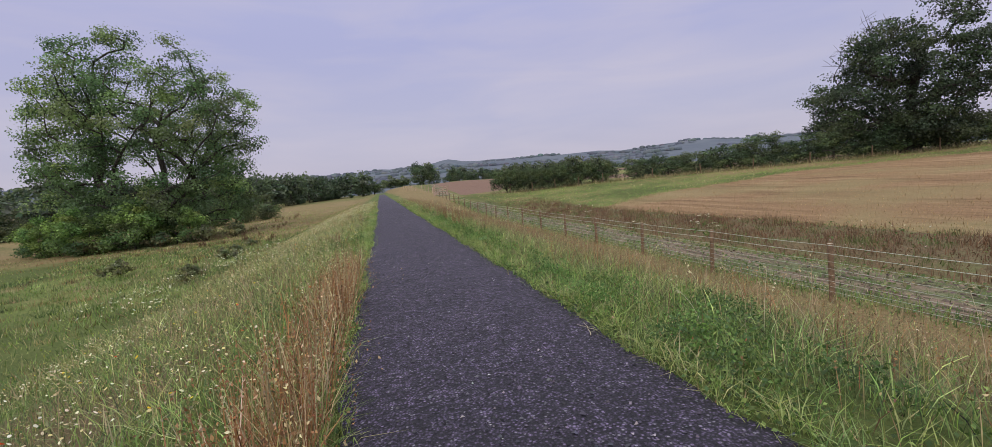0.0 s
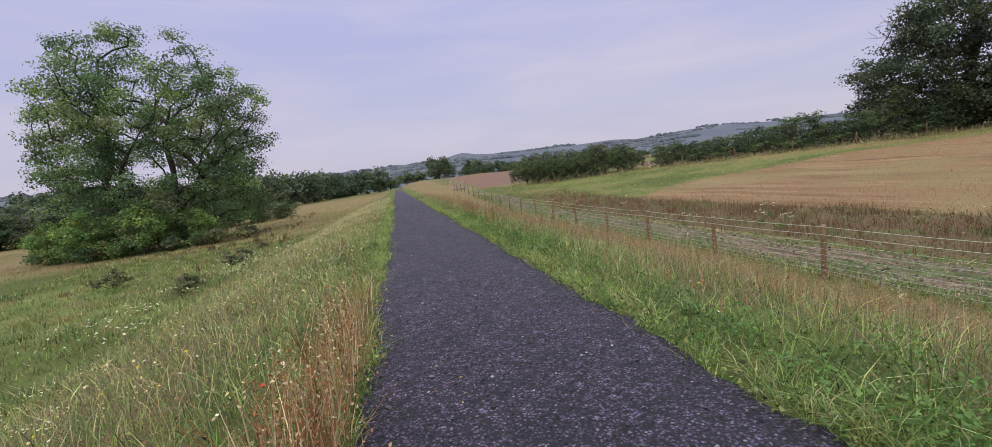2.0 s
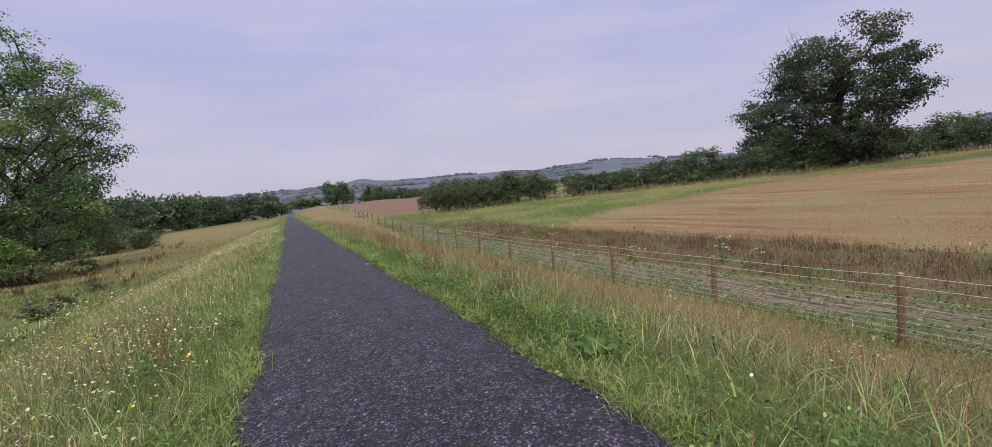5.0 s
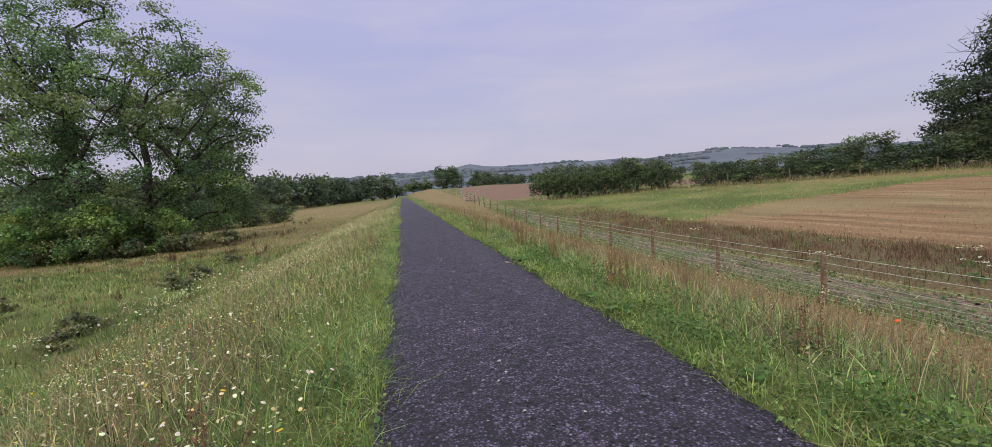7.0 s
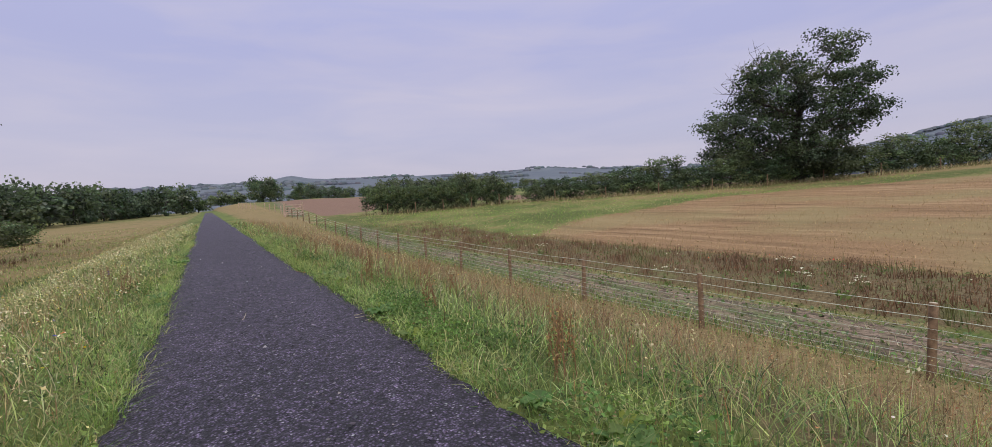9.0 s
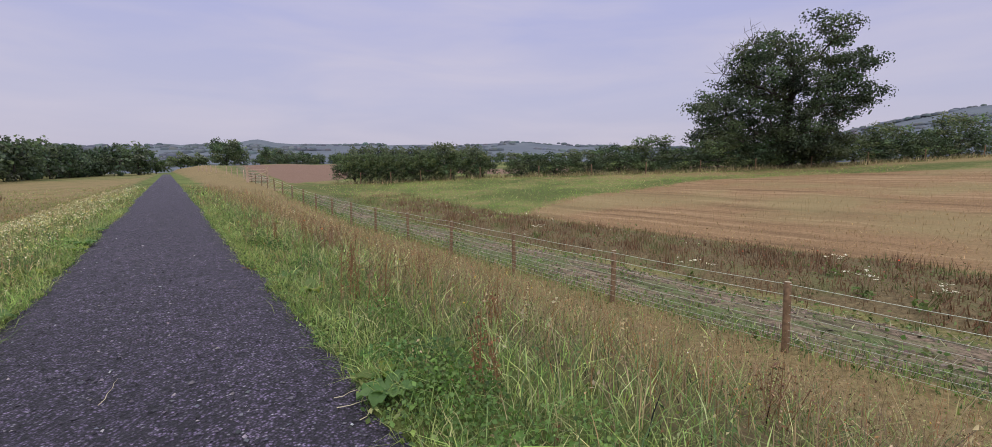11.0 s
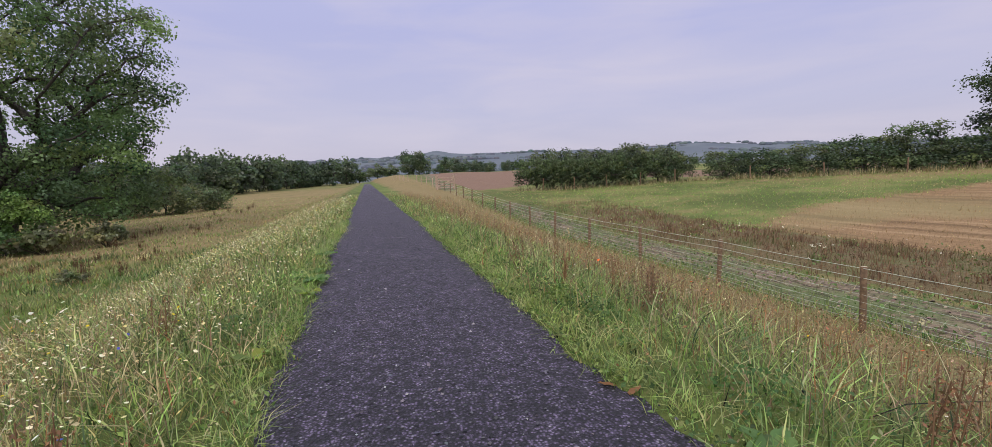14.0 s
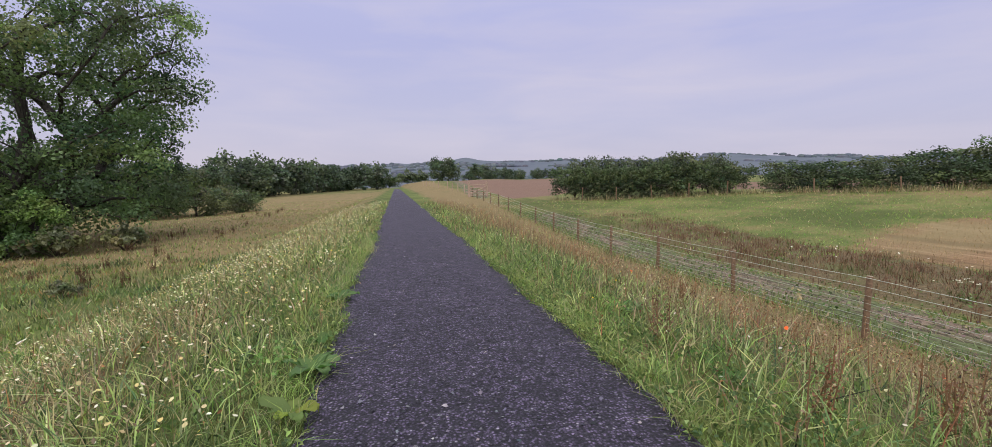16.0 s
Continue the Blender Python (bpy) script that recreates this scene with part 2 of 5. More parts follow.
def wob(x, y, s=1.0, seed=0.0):
    """Smooth waves in place of noise, about -1 to 1."""
    x, y = np.asarray(x, float) / s, np.asarray(y, float) / s
    return (np.sin(1.3 * x + 0.7 * y + seed) + np.sin(-0.9 * x + 1.7 * y + 2.1 * seed + 1.0) + np.sin(2.3 * x - 1.1 * y + 0.7 * seed + 2.0) + 0.6 * np.sin(3.9 * x + 3.1 * y + seed * 1.3)) / 3.0


HILL_AZ = [-180, -60, -32, -15, 0, 6, 8, 10, 15, 21, 30, 36, 44, 50, 60, 68, 73, 80, 95, 130, 180]
HILL_EL = [2.0, 2.2, 2.4, 1.7, 2.45, 2.75, 3.3, 2.75, 2.7, 2.8, 2.6, 3.1, 2.6, 2.2, 2.0, 2.6, 3.7, 4.85, 5.0, 3.0, 2.0]


def height(x, y):
    """The lie of the land: the path on its bank, fields to both sides, hills far off."""
    x, y = np.asarray(x, float), np.asarray(y, float)
    rise = 0.05 * np.clip(y - 40, 0, 24) + 0.024 * np.clip(y - 64, 0, 90)
    beyond = sstep(2, 40, y - 58.4 + 0.77 * (x - 32.7)) * sstep(20, 34, x)
    right = -1.65 + 0.072 * np.clip(x - 18, 0, 60) * (1 - 0.75 * beyond) + rise + 0.009 * np.clip(y - 64, 0, 90) + 0.05 * wob(x, y, 2.5)
    right = right - 0.25 * np.exp(-((x - 12.2) / 1.0) ** 2) * (1 - sstep(40, 60, y))
    left = -1.95 - 0.35 * sstep(9, 26, -x) + 0.006 * np.clip(y - 50, 0, 300) + 0.07 * wob(x, y, 3.0)
    a = right * sstep(1.1, 7.6, x)
    b = left * (0.82 * sstep(1.0, 8.8, -x) + 0.18 * np.clip((-x - 1) / 7.8, 0, 1))
    z = np.where(x > 0, a, b)
    z = z + 0.035 * wob(x, y, 0.55, 3.0) * sstep(1.3, 2.2, np.abs(x))
    r = np.hypot(x, y - 15)
    az = np.degrees(np.arctan2(x, y - 15))
    hill = 1800 * np.tan(np.radians(np.interp(az, HILL_AZ, HILL_EL))) + 5.0 * wob(x, y, 60.0)
    f = sstep(650, 1800, r)
    return z * (1 - f) + hill * f


def mesh_of(name, V, F, mats, tone=None, floats=None, smooth=False, index=None):
    """A mesh from arrays: V (n, 3), F (m, 3 or 4)."""
    me = bpy.data.meshes.new(name)
    V, F = np.asarray(V, np.float32), np.asarray(F, np.int32)
    m, k = F.shape
    me.vertices.add(len(V))
    me.vertices.foreach_set("co", V.ravel())
    me.loops.add(m * k)
    me.loops.foreach_set("vertex_index", F.ravel())
    me.polygons.add(m)
    me.polygons.foreach_set("loop_start", np.arange(0, m * k, k, dtype=np.int32))
    me.update(calc_edges=True)
    if smooth:
        me.polygons.foreach_set("use_smooth", np.ones(m, bool))
    for mt in mats if isinstance(mats, (list, tuple)) else [mats]:
        me.materials.append(mt)
    if index is not None:
        me.polygons.foreach_set("material_index", np.asarray(index, np.int32))
    if tone is not None:
        a = me.attributes.new("tone", "FLOAT_COLOR", "POINT")
        a.data.foreach_set("color", np.column_stack([tone, np.ones(len(V))]).astype(np.float32).ravel())
    for key, v in (floats or {}).items():
        a = me.attributes.new(key, "FLOAT", "POINT")
        a.data.foreach_set("value", np.asarray(v, np.float32).ravel())
    me.validate()
    return me


class Heap:
    """Gathers pieces of one mesh."""

    def __init__(self):
        self.V, self.F, self.C, self.n = [], [], [], 0

    def put(self, V, F, C):
        V = np.asarray(V, float)
        C = np.broadcast_to(np.asarray(C, float), V.shape)
        self.V.append(V)
        self.F.append(np.asarray(F) + self.n)
        self.C.append(C)
        self.n += len(V)

    def mesh(self, name, mat, smooth=False):
        return mesh_of(name, np.concatenate(self.V), np.concatenate(self.F), mat, np.concatenate(self.C), smooth=smooth)


def blades(heap, P, h, w, lean, C, tri=False, droop=0.5):
    """Tapered blades of grass: feet P (n, 3), heights, widths, sideways lean, colours (n, 3)."""
    n = len(P)
    a = RNG.uniform(0, 2 * np.pi, n)
    b = a + RNG.normal(np.pi / 2, 0.5, n)
    side = np.column_stack([np.cos(b), np.sin(b), np.zeros(n)]) * (np.asarray(w) / 2)[:, None]
    out = np.column_stack([np.cos(a), np.sin(a), np.zeros(n)]) * (lean * h)[:, None]
    up = np.zeros((n, 3))
    up[:, 2] = h
    tip = P + out + up * (1 - 0.35 * np.minimum(lean, 1.2)[:, None] * droop)
    base = np.arange(n)
    if tri:
        V = np.stack([P - side, P + side, tip], 1).reshape(-1, 3)
        F = np.stack([base * 3, base * 3 + 1, base * 3 + 2], 1)
        k = 3
    else:
        mid = P + out * 0.36 + up * 0.5
        V = np.stack([P, mid - side, mid + side, tip], 1).reshape(-1, 3)
        i = base * 4
        F = np.concatenate([np.stack([i, i + 2, i + 1], 1), np.stack([i + 1, i + 2, i + 3], 1)])
        k = 4
    heap.put(V, F, np.repeat(C, k, 0))
    return tip


def tints(n, colours, spread=0.18, weights=None):
    c = np.array(colours)[RNG.choice(len(colours), n, p=weights)]
    return np.clip(c * (1 + RNG.normal(0, spread, (n, 1))) * (1 + RNG.normal(0, 0.06, (n, 3))), 0.004, 1)


def heads(heap, P, r, C, sides=6, dome=0.3, tilt=0.35):
    """Small flat flower heads: fans of a few sides."""
    n = len(P)
    ax = RNG.normal(0, tilt, (n, 2))
    a = np.linspace(0, 2 * np.pi, sides, endpoint=False)
    ring = np.stack([np.cos(a), np.sin(a)], 1)
    xy = ring[None] * np.asarray(r)[:, None, None] * RNG.uniform(0.75, 1.15, (n, sides, 1))
    z = xy[..., 0] * ax[:, :1] + xy[..., 1] * ax[:, 1:]
    V = np.concatenate([np.dstack([xy, z]), np.stack([np.zeros(n), np.zeros(n), dome * np.asarray(r)], 1)[:, None]], 1) + P[:, None]
    i = np.arange(n)[:, None] * (sides + 1)
    k = np.arange(sides)[None]
    F = np.stack([i + k, i + (k + 1) % sides, np.broadcast_to(i + sides, (n, sides))], 2).reshape(-1, 3)
    heap.put(V.reshape(-1, 3), F, np.repeat(C, sides + 1, 0))


def domes(heap, P, r, tall, C, sides=8):
    """Low rounded tree crowns, seen from far off."""
    n = len(P)
    a = np.linspace(0, 2 * np.pi, sides, endpoint=False)
    ring = np.stack([np.cos(a), np.sin(a), 0 * a], 1)[None] * RNG.uniform(0.85, 1.15, (n, sides, 1)) * np.asarray(r)[:, None, None]
    lift = np.array((0, 0, 1.0)) * (np.asarray(r) * tall)[:, None, None]
    V = np.concatenate([ring, ring * 0.93 + 0.55 * lift, ring * 0.6 + 0.88 * lift, lift * np.ones((1, 1, 3))], 1) + P[:, None]
    i = (np.arange(n) * (3 * sides + 1))[:, None]
    k = np.arange(sides)[None]
    j = (k + 1) % sides
    F = []
    for q in (0, sides):
        F += [np.stack([i + q + k, i + q + j, i + q + sides + j], 2), np.stack([i + q + k, i + q + sides + j, i + q + sides + k], 2)]
    F.append(np.stack([i + 2 * sides + k, i + 2 * sides + j, np.broadcast_to(i + 3 * sides, (n, sides))], 2))
    heap.put(V.reshape(-1, 3), np.concatenate([f.reshape(-1, 3) for f in F]), np.repeat(C, 3 * sides + 1, 0))


def on_ground(x, y, lift=0.0):
    return np.column_stack([x, y, height(x, y) + lift])


def path_edge(y, sgn):
    """How far the ragged edge of the path lies from its middle line."""
    y = np.asarray(y, float)
    k = 5.0 if sgn < 0 else 9.0
    return 1.0 + 0.05 * wob(y, 0 * y, 0.35, k + 2) + 0.03 * wob(y, 0 * y, 0.09, k - 3) + 0.06 * wob(y, 0 * y, 2.4, k)


# ---- ground ----
def axis(parts):
    out = []
    for a, b, s in parts:
        out += list(np.arange(a, b, s))
    return np.array(out)


def grow(a, b, s, k):
    out = []
    while a < b:
        out.append(a)
        a += s
        s *= k
    return out


gx = np.array(sorted([-v for v in grow(30, 3200, 2.5, 1.13)] + list(axis([(-30, -10, 1.0), (-10, -2, 0.5), (-2, 2, 0.25), (2, 20, 0.5), (20, 70, 1.4)])) + grow(70, 3200, 2.5, 1.12)))
gy = np.array(sorted([-v for v in grow(8, 1800, 1.5, 1.2)] + list(axis([(-8, 50, 0.7), (50, 110, 2.0)])) + grow(110, 3200, 4.0, 1.14)))
GX, GY = np.meshgrid(gx, gy, indexing="ij")
X, Y = GX.ravel(), GY.ravel()
Z = height(X, Y) - 0.05 * (np.abs(X) < 0.9) * (Y < 230)
nx, ny = len(gx), len(gy)
i = (np.arange(nx - 1)[:, None] * ny + np.arange(ny - 1)[None]).ravel()
R = np.hypot(X, Y)
HEDGE_Y = 58.4 - 0.77 * (X - 32.7)
TOP_X = [17, 21.9, 26, 31, 36.5, 42, 48, 54, 60, 140]
TOP_Y = [38, 40.8, 42.2, 41.6, 41.4, 41, 35.4, 27, 18, -60]
stub = sstep(17.4, 18.8, X) * (1 - sstep(-2.0, 1.6, Y - np.interp(X, TOP_X, TOP_Y)))
bare = sstep(7.9, 8.8, X) * (1 - sstep(11.0, 12.0, X)) * (1 - sstep(50, 64, Y)) * 0.75
soil = sstep(10.5, 12.5, X - 0.06 * (Y - 75)) * sstep(70.5, 73, Y - 0.9 * (X - 13)) * (1 - sstep(150, 154, Y + 0.33 * (X - 24))) * (X < 95)
soil = np.maximum(soil, 0.9 * sstep(4, 7, Y - HEDGE_Y) * sstep(31, 34, X) * (1 - sstep(90, 100, Y)))
track = np.exp(-((X - 9.0 - 0.09 * (Y - 75)) / 1.6) ** 2) * sstep(64, 80, Y) * (1 - sstep(150, 170, Y)) * 0.9
dry = 0.5 + 0.25 * sstep(2.0, 4.0, X) * (1 - sstep(8, 9, X)) - 0.1 * sstep(15, 19, X) * sstep(34, 44, Y) \
    + 0.12 * sstep(36, 50, Y) * sstep(8, 12, -X) * (1 - sstep(100, 130, Y)) - 0.3 * (1 - sstep(1.8, 3.2, np.abs(X))) - 0.2 * sstep(1, 3, -X) * (1 - sstep(22, 34, -X)) * (1 - sstep(36, 46, Y)) + 0.2 * sstep(40, 56, Y) * sstep(2, 6, -X) * (1 - 0.8 * sstep(25, 40, -X)) * (1 - sstep(160, 220, Y)) + 0.3 * np.exp(-((Y - HEDGE_Y + 4) / 2.0) ** 2) * sstep(28, 34, X)
# weight of the haze-tinted ground colour, growing with range
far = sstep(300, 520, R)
# ditch weeds, plus verge ground darkened as shade between the blades
weedy_and_shade = np.maximum(0.72 * (0.35 + 0.65 * sstep(1.4, 3.0, np.abs(X) + 0.4 * wob(X, Y, 0.8))) * (1 - sstep(4.0, np.where(X < 0, 6.4, 7.4), np.abs(X) + 1.1 * wob(X, Y, 1.6, 4.0))) * (1 - sstep(34, 48, Y)), sstep(11.8, 13.0, X) * (1 - sstep(17.4, 18.4, X)) * (1 - sstep(44, 54, Y)))
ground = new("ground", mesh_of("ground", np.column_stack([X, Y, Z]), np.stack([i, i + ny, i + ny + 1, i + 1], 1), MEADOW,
                               floats={"stubble": stub, "bare": np.maximum(bare, track), "soil": soil, "dry": dry, "far": far, "weedy_and_shade": weedy_and_shade}, smooth=True))
tagged(ground, "rough meadow, bare strip, stubble field and wooded hills", "ground", kind="structure")

# ---- path of dark stone dust ----
py = np.array(list(np.arange(-12, 60, 0.16)) + list(np.arange(60, 210, 1.5)))
px = np.linspace(-1, 1, 15)
PX, PY = np.meshgrid(px, py, indexing="ij")
edge_l, edge_r = path_edge(py, -1), path_edge(py, 1)
PX2 = np.where(PX < 0, PX * edge_l[None], PX * edge_r[None])
PZ = height(PX2, PY) * 0 + 0.03 * (1 - (PX / 1.0) ** 4) + 0.004 + 0.006 * wob(PX2, PY, 0.16, 2.0)
n_y = len(py)
i = (np.arange(14)[:, None] * n_y + np.arange(n_y - 1)[None]).ravel()
path = new("path", mesh_of("path", np.column_stack([PX2.ravel(), PY.ravel(), PZ.ravel()]), np.stack([i, i + n_y, i + n_y + 1, i + 1], 1), STONE_DUST, smooth=True))
tagged(path, "straight footpath of dark grey crushed stone", "path", kind="structure")


# ---- trees ----
def tube(heap, A, B, ra, rb, C, sides=5):
    d = B - A
    ln = np.linalg.norm(d) + 1e-6
    d = d / ln
    s = np.cross(d, (0.3, 0.9, 0.1) if abs(d[2]) > 0.8 else (0, 0, 1.0))
    s /= np.linalg.norm(s)
    t = np.cross(d, s)
    a = np.linspace(0, 2 * np.pi, sides, endpoint=False)
    ring = np.cos(a)[:, None] * s + np.sin(a)[:, None] * t
    V = np.concatenate([A + ring * ra, B + ring * rb])
    k = np.arange(sides)
    j = (k + 1) % sides
    F = np.concatenate([np.stack([k, j, j + sides], 1), np.stack([k, j + sides, k + sides], 1)])
    heap.put(V, F, C)


def skeleton(trunk, tips, r0, thin=0.02, pull=0.55):
    """Limbs from trunk nodes to every tip. Gives segments (a, b, ra, rb)."""
    nodes = [np.array(p, float) for p in trunk]
    parent = [-1] + list(range(len(trunk) - 1))
    mid = nodes[len(nodes) // 2]
    ends = []
    for t in sorted(tips, key=lambda q: np.linalg.norm(q - mid)):
        N = np.array(nodes)
        d = np.linalg.norm(N - t, axis=1) + 0.9 * np.maximum(0, N[:, 2] - t[2] + 0.15 * np.linalg.norm((N - t)[:, :2], axis=1)) + 0.12 * np.arange(len(N)) ** 0.5
        k = int(np.argmin(d))
        a = nodes[k]
        n = max(2, int(np.linalg.norm(t - a) / 1.3))
        last = k
        for s in range(1, n + 1):
            u = s / n
            p = a + (t - a) * u
            p[2] += pull * math.sin(math.pi * u) * 0.25 * np.linalg.norm((t - a)[:2]) * (1 if a[2] < t[2] else 0.2)
            p = p + RNG.normal(0, 0.09, 3) * np.linalg.norm(t - a) * 0.35
            nodes.append(p)
            parent.append(last)
            last = len(nodes) - 1
        ends.append(last)
    load = np.zeros(len(nodes))
    for k in ends:
        load[k] += 1
    for k in range(len(nodes) - 1, 0, -1):
        load[parent[k]] += load[k]
    r = np.maximum(thin, r0 * (load / max(load[0], 1)) ** 0.52)
    return [(nodes[parent[k]], nodes[k], r[parent[k]] if parent[k] < len(trunk) or r[parent[k]] < 1.6 * r[k] else 1.3 * r[k], r[k]) for k in range(1, len(nodes))]


def leaves(heap, P, size, C, up=0.5, wide=0.27, face=None):
    """Leaf sprays: folded four-cornered blades at P, turned about face where it is given."""
    n = len(P)
    a = RNG.normal(0, 1, (n, 3))
    nrm = RNG.normal(0, 1, (n, 3)) * (1, 1, 0.8) + (0, 0, up)
    if face is not None:
        nrm = nrm * 0.45 + face
    nrm /= np.linalg.norm(nrm, axis=1)[:, None]
    a -= nrm * (a * nrm).sum(1)[:, None]
    a /= np.linalg.norm(a, axis=1)[:, None]
    b = np.cross(nrm, a)
    s = np.asarray(size)[:, None]
    fold = nrm * s * RNG.uniform(0.05, 0.25, (n, 1))
    V = np.stack([P - a * s * 0.5, P - b * s * wide + fold, P + a * s * 0.5 - fold * 0.6, P + b * s * wide + fold], 1).reshape(-1, 3)
    i = np.arange(n) * 4
    F = np.concatenate([np.stack([i, i + 1, i + 2], 1), np.stack([i, i + 2, i + 3], 1)])
    heap.put(V, F, np.repeat(C, 4, 0))


def clump_points(lobes, total, gap=1.0, inner=0.45):
    """Centres of leaf clumps in the shells of the lobes: (x, y, z, rx, ry, rz, share)."""
    share = np.array([q[6] for q in lobes], float)
    out = []
    for q, s in zip(lobes, share / share.sum()):
        made = 0
        for _ in range(4000):
            v = RNG.normal(0, 1, 3)
            v *= RNG.uniform(inner, 1.0) / np.linalg.norm(v)
            p = np.array(q[:3]) + v * q[3:6]
            if p[2] < 0.3:
                continue
            if all(np.linalg.norm(p - o) > gap for o in out[-400:]):
                out.append(p)
                made += 1
            if made >= s * total:
                break
    return out


def crown(heap, tips, each, r, size, colours, flat=0.6, spread=0.22, up=0.5, wide=0.36):
    """Billows of leaves: every clump is a few rounded puffs with the leaves in their skins."""
    for t in tips:
        n = int(each * RNG.uniform(0.65, 1.35))
        k = RNG.integers(4, 8)
        v = RNG.normal(0, 1, (k, 3))
        v /= np.linalg.norm(v, axis=1)[:, None]
        sub = t + v * RNG.uniform(0.25, 0.75, (k, 1)) * (r, r, r * flat)
        rad = r * RNG.uniform(0.36, 0.68, k)
        j = RNG.integers(0, k, n)
        d = RNG.normal(0, 1, (n, 3)) + (0, 0, 0.35)
        d /= np.linalg.norm(d, axis=1)[:, None]
        P = sub[j] + d * (rad[j] * RNG.uniform(0.55, 1.12, n))[:, None] * (1.15, 1.15, 0.75)
        stray = RNG.random(n) < 0.07
        P[stray] += np.clip(RNG.normal(0, 0.25 * r, (int(stray.sum()), 3)), -0.4 * r, 0.4 * r)
        tone = tints(1, colours, 0.14) * (1 + RNG.normal(0, 0.22, (k, 1)))
        C = np.clip(tone[j] * (1 + RNG.normal(0, spread, (n, 1))), 0.006, 1)
        P[:, 2] = np.maximum(P[:, 2], 0.05)
        leaves(heap, P, RNG.uniform(0.6, 1.3, n) * size, C, up, wide, d)


def build_tree(name, label, at, trunk, lobes, total, each, clump, leaf, colours, r0, gap=1.0, category="tree", group="", bare=(), inner=0.62):
    """A tree: an empty at its foot, with its wood and its leaves as parts."""
    top = new(name)
    top.matrix_basis = pose(*at)
    tips = clump_points(lobes, total, gap, inner)
    wood = Heap()
    for a, b, ra, rb in skeleton(trunk, tips + [np.array(q, float) for q in bare], r0):
        tube(wood, a, b, ra, rb, (1, 1, 1), 6 if ra > 0.15 else 4)
    f = trunk[0]
    for k in range(5):
        an = k * 1.26 + 0.3
        tube(wood, np.array([f[0], f[1], f[2] + 0.7]), np.array([f[0] + math.cos(an) * r0 * 1.9, f[1] + math.sin(an) * r0 * 1.9, f[2] - 0.15]), r0 * 0.75, r0 * 0.3, (1, 1, 1), 5)
    for q in bare:
        for _ in range(9):
            b = np.array(q, float) + RNG.normal(0, 0.9, 3) + (0, 0, 0.4)
            tube(wood, np.array(q, float), b, 0.035, 0.02, (1, 1, 1), 3)
            for _ in range(3):
                tube(wood, b, b + RNG.normal(0, 0.5, 3) + (0, 0, 0.2), 0.022, 0.012, (1, 1, 1), 3)
    w = new("trunk", wood.mesh("trunk", BARK, True))
    w.parent = top
    green = Heap()
    crown(green, tips, each, clump, leaf, colours)
    lv = new("foliage", green.mesh("foliage", LEAF))
    lv.parent = top
    tagged(lv, kind="stuff")
    return tagged(top, label, category, group)


ASH = [(0.105, 0.165, 0.088), (0.135, 0.205, 0.10), (0.20, 0.275, 0.13), (0.08, 0.125, 0.074)]
DARK = [(0.048, 0.069, 0.048), (0.064, 0.088, 0.058), (0.088, 0.114, 0.072)]
HEDGE = [(0.062, 0.09, 0.056), (0.088, 0.12, 0.07), (0.12, 0.152, 0.084)]

TX, TY = -22.8, 56.0
TZ = float(height(TX, TY))
ring = [(6.75 * math.cos(a), 6.75 * math.sin(a), 11.8 + 0.9 * math.sin(3 * a), 4.1, 4.1, 4.4, 26 * (0.35 + 0.65 * abs(math.sin(a - 1.95)))) for a in np.arange(6) * math.tau / 6 + 0.2]
waist = [(6.6 * math.cos(a), 6.6 * math.sin(a), 7.4 + 0.6 * math.sin(2 * a), 3.0, 3.0, 2.6, 10 * (0.3 + 0.7 * abs(math.sin(a - 1.95)))) for a in np.arange(6) * math.tau / 6 + 0.75]
skirt = [(5.9 * math.cos(a), 5.9 * math.sin(a), 3.9 + 0.6 * math.cos(2 * a), 3.6, 3.6, 3.1, 14) for a in np.arange(6) * math.tau / 6 + 0.7]
build_tree(
    "ash_tree", "large spreading green ash tree with low skirts of leaves", (TX, TY, TZ),
    [(0, 0, -0.2), (0.2, 0, 1.6), (0.1, 0.1, 3.2), (0.5, 0, 5.0), (0.7, 0.2, 7.2), (0.5, 0, 9.6), (0.9, 0, 12.0)],
    [(-0.5, 0, 15.9, 8.3, 8.3, 4.8, 74), *ring, *waist, *skirt, (-1.0, -3.5, 1.9, 7.0, 3.5, 1.9, 8)],
    292, 320, 1.6, 0.21, ASH, 0.85, 1.7, inner=0.58)

OX, OY = 57.0, 41.0
u = np.array((0.423, -0.906))


def turned(lobes):
    return [(q[0] * u[0], q[0] * u[1], q[1], q[2], q[2], q[3], q[4]) for q in lobes]


build_tree(
    "oak_tree", "big dark green oak tree in the field hedge", (OX, OY, float(height(OX, OY)) - 0.1),
    [(0, 0, -0.2), (0, 0, 1.4), (0.1, -0.2, 2.8), (0, 0, 5.0), (0.2, -0.3, 7.5), (0.3, -0.6, 10.5)],
    turned([(-1.5, 2.9, 5.6, 2.3, 22), (-4.4, 6.2, 5.2, 5.0, 44), (-1.6, 10.8, 4.8, 3.8, 44), (2.4, 7.4, 4.4, 4.0, 26), (5.0, 7.8, 3.0, 2.6, 12), (3.6, 14.2, 2.6, 1.7, 7), (5.6, 10.0, 2.2, 1.9, 6), (-6.0, 3.6, 3.4, 2.6, 16), (1.8, 3.2, 4.2, 2.4, 20)]),
    245, 205, 1.5, 0.26, DARK, 0.7, 1.25, inner=0.5, bare=[(-4.6 * u[0], -4.6 * u[1], 12.9), (-3.4 * u[0], -3.4 * u[1], 13.7), (-5.6 * u[0], -5.6 * u[1], 11.9), (-6.4 * u[0], -6.4 * u[1], 10.9)])


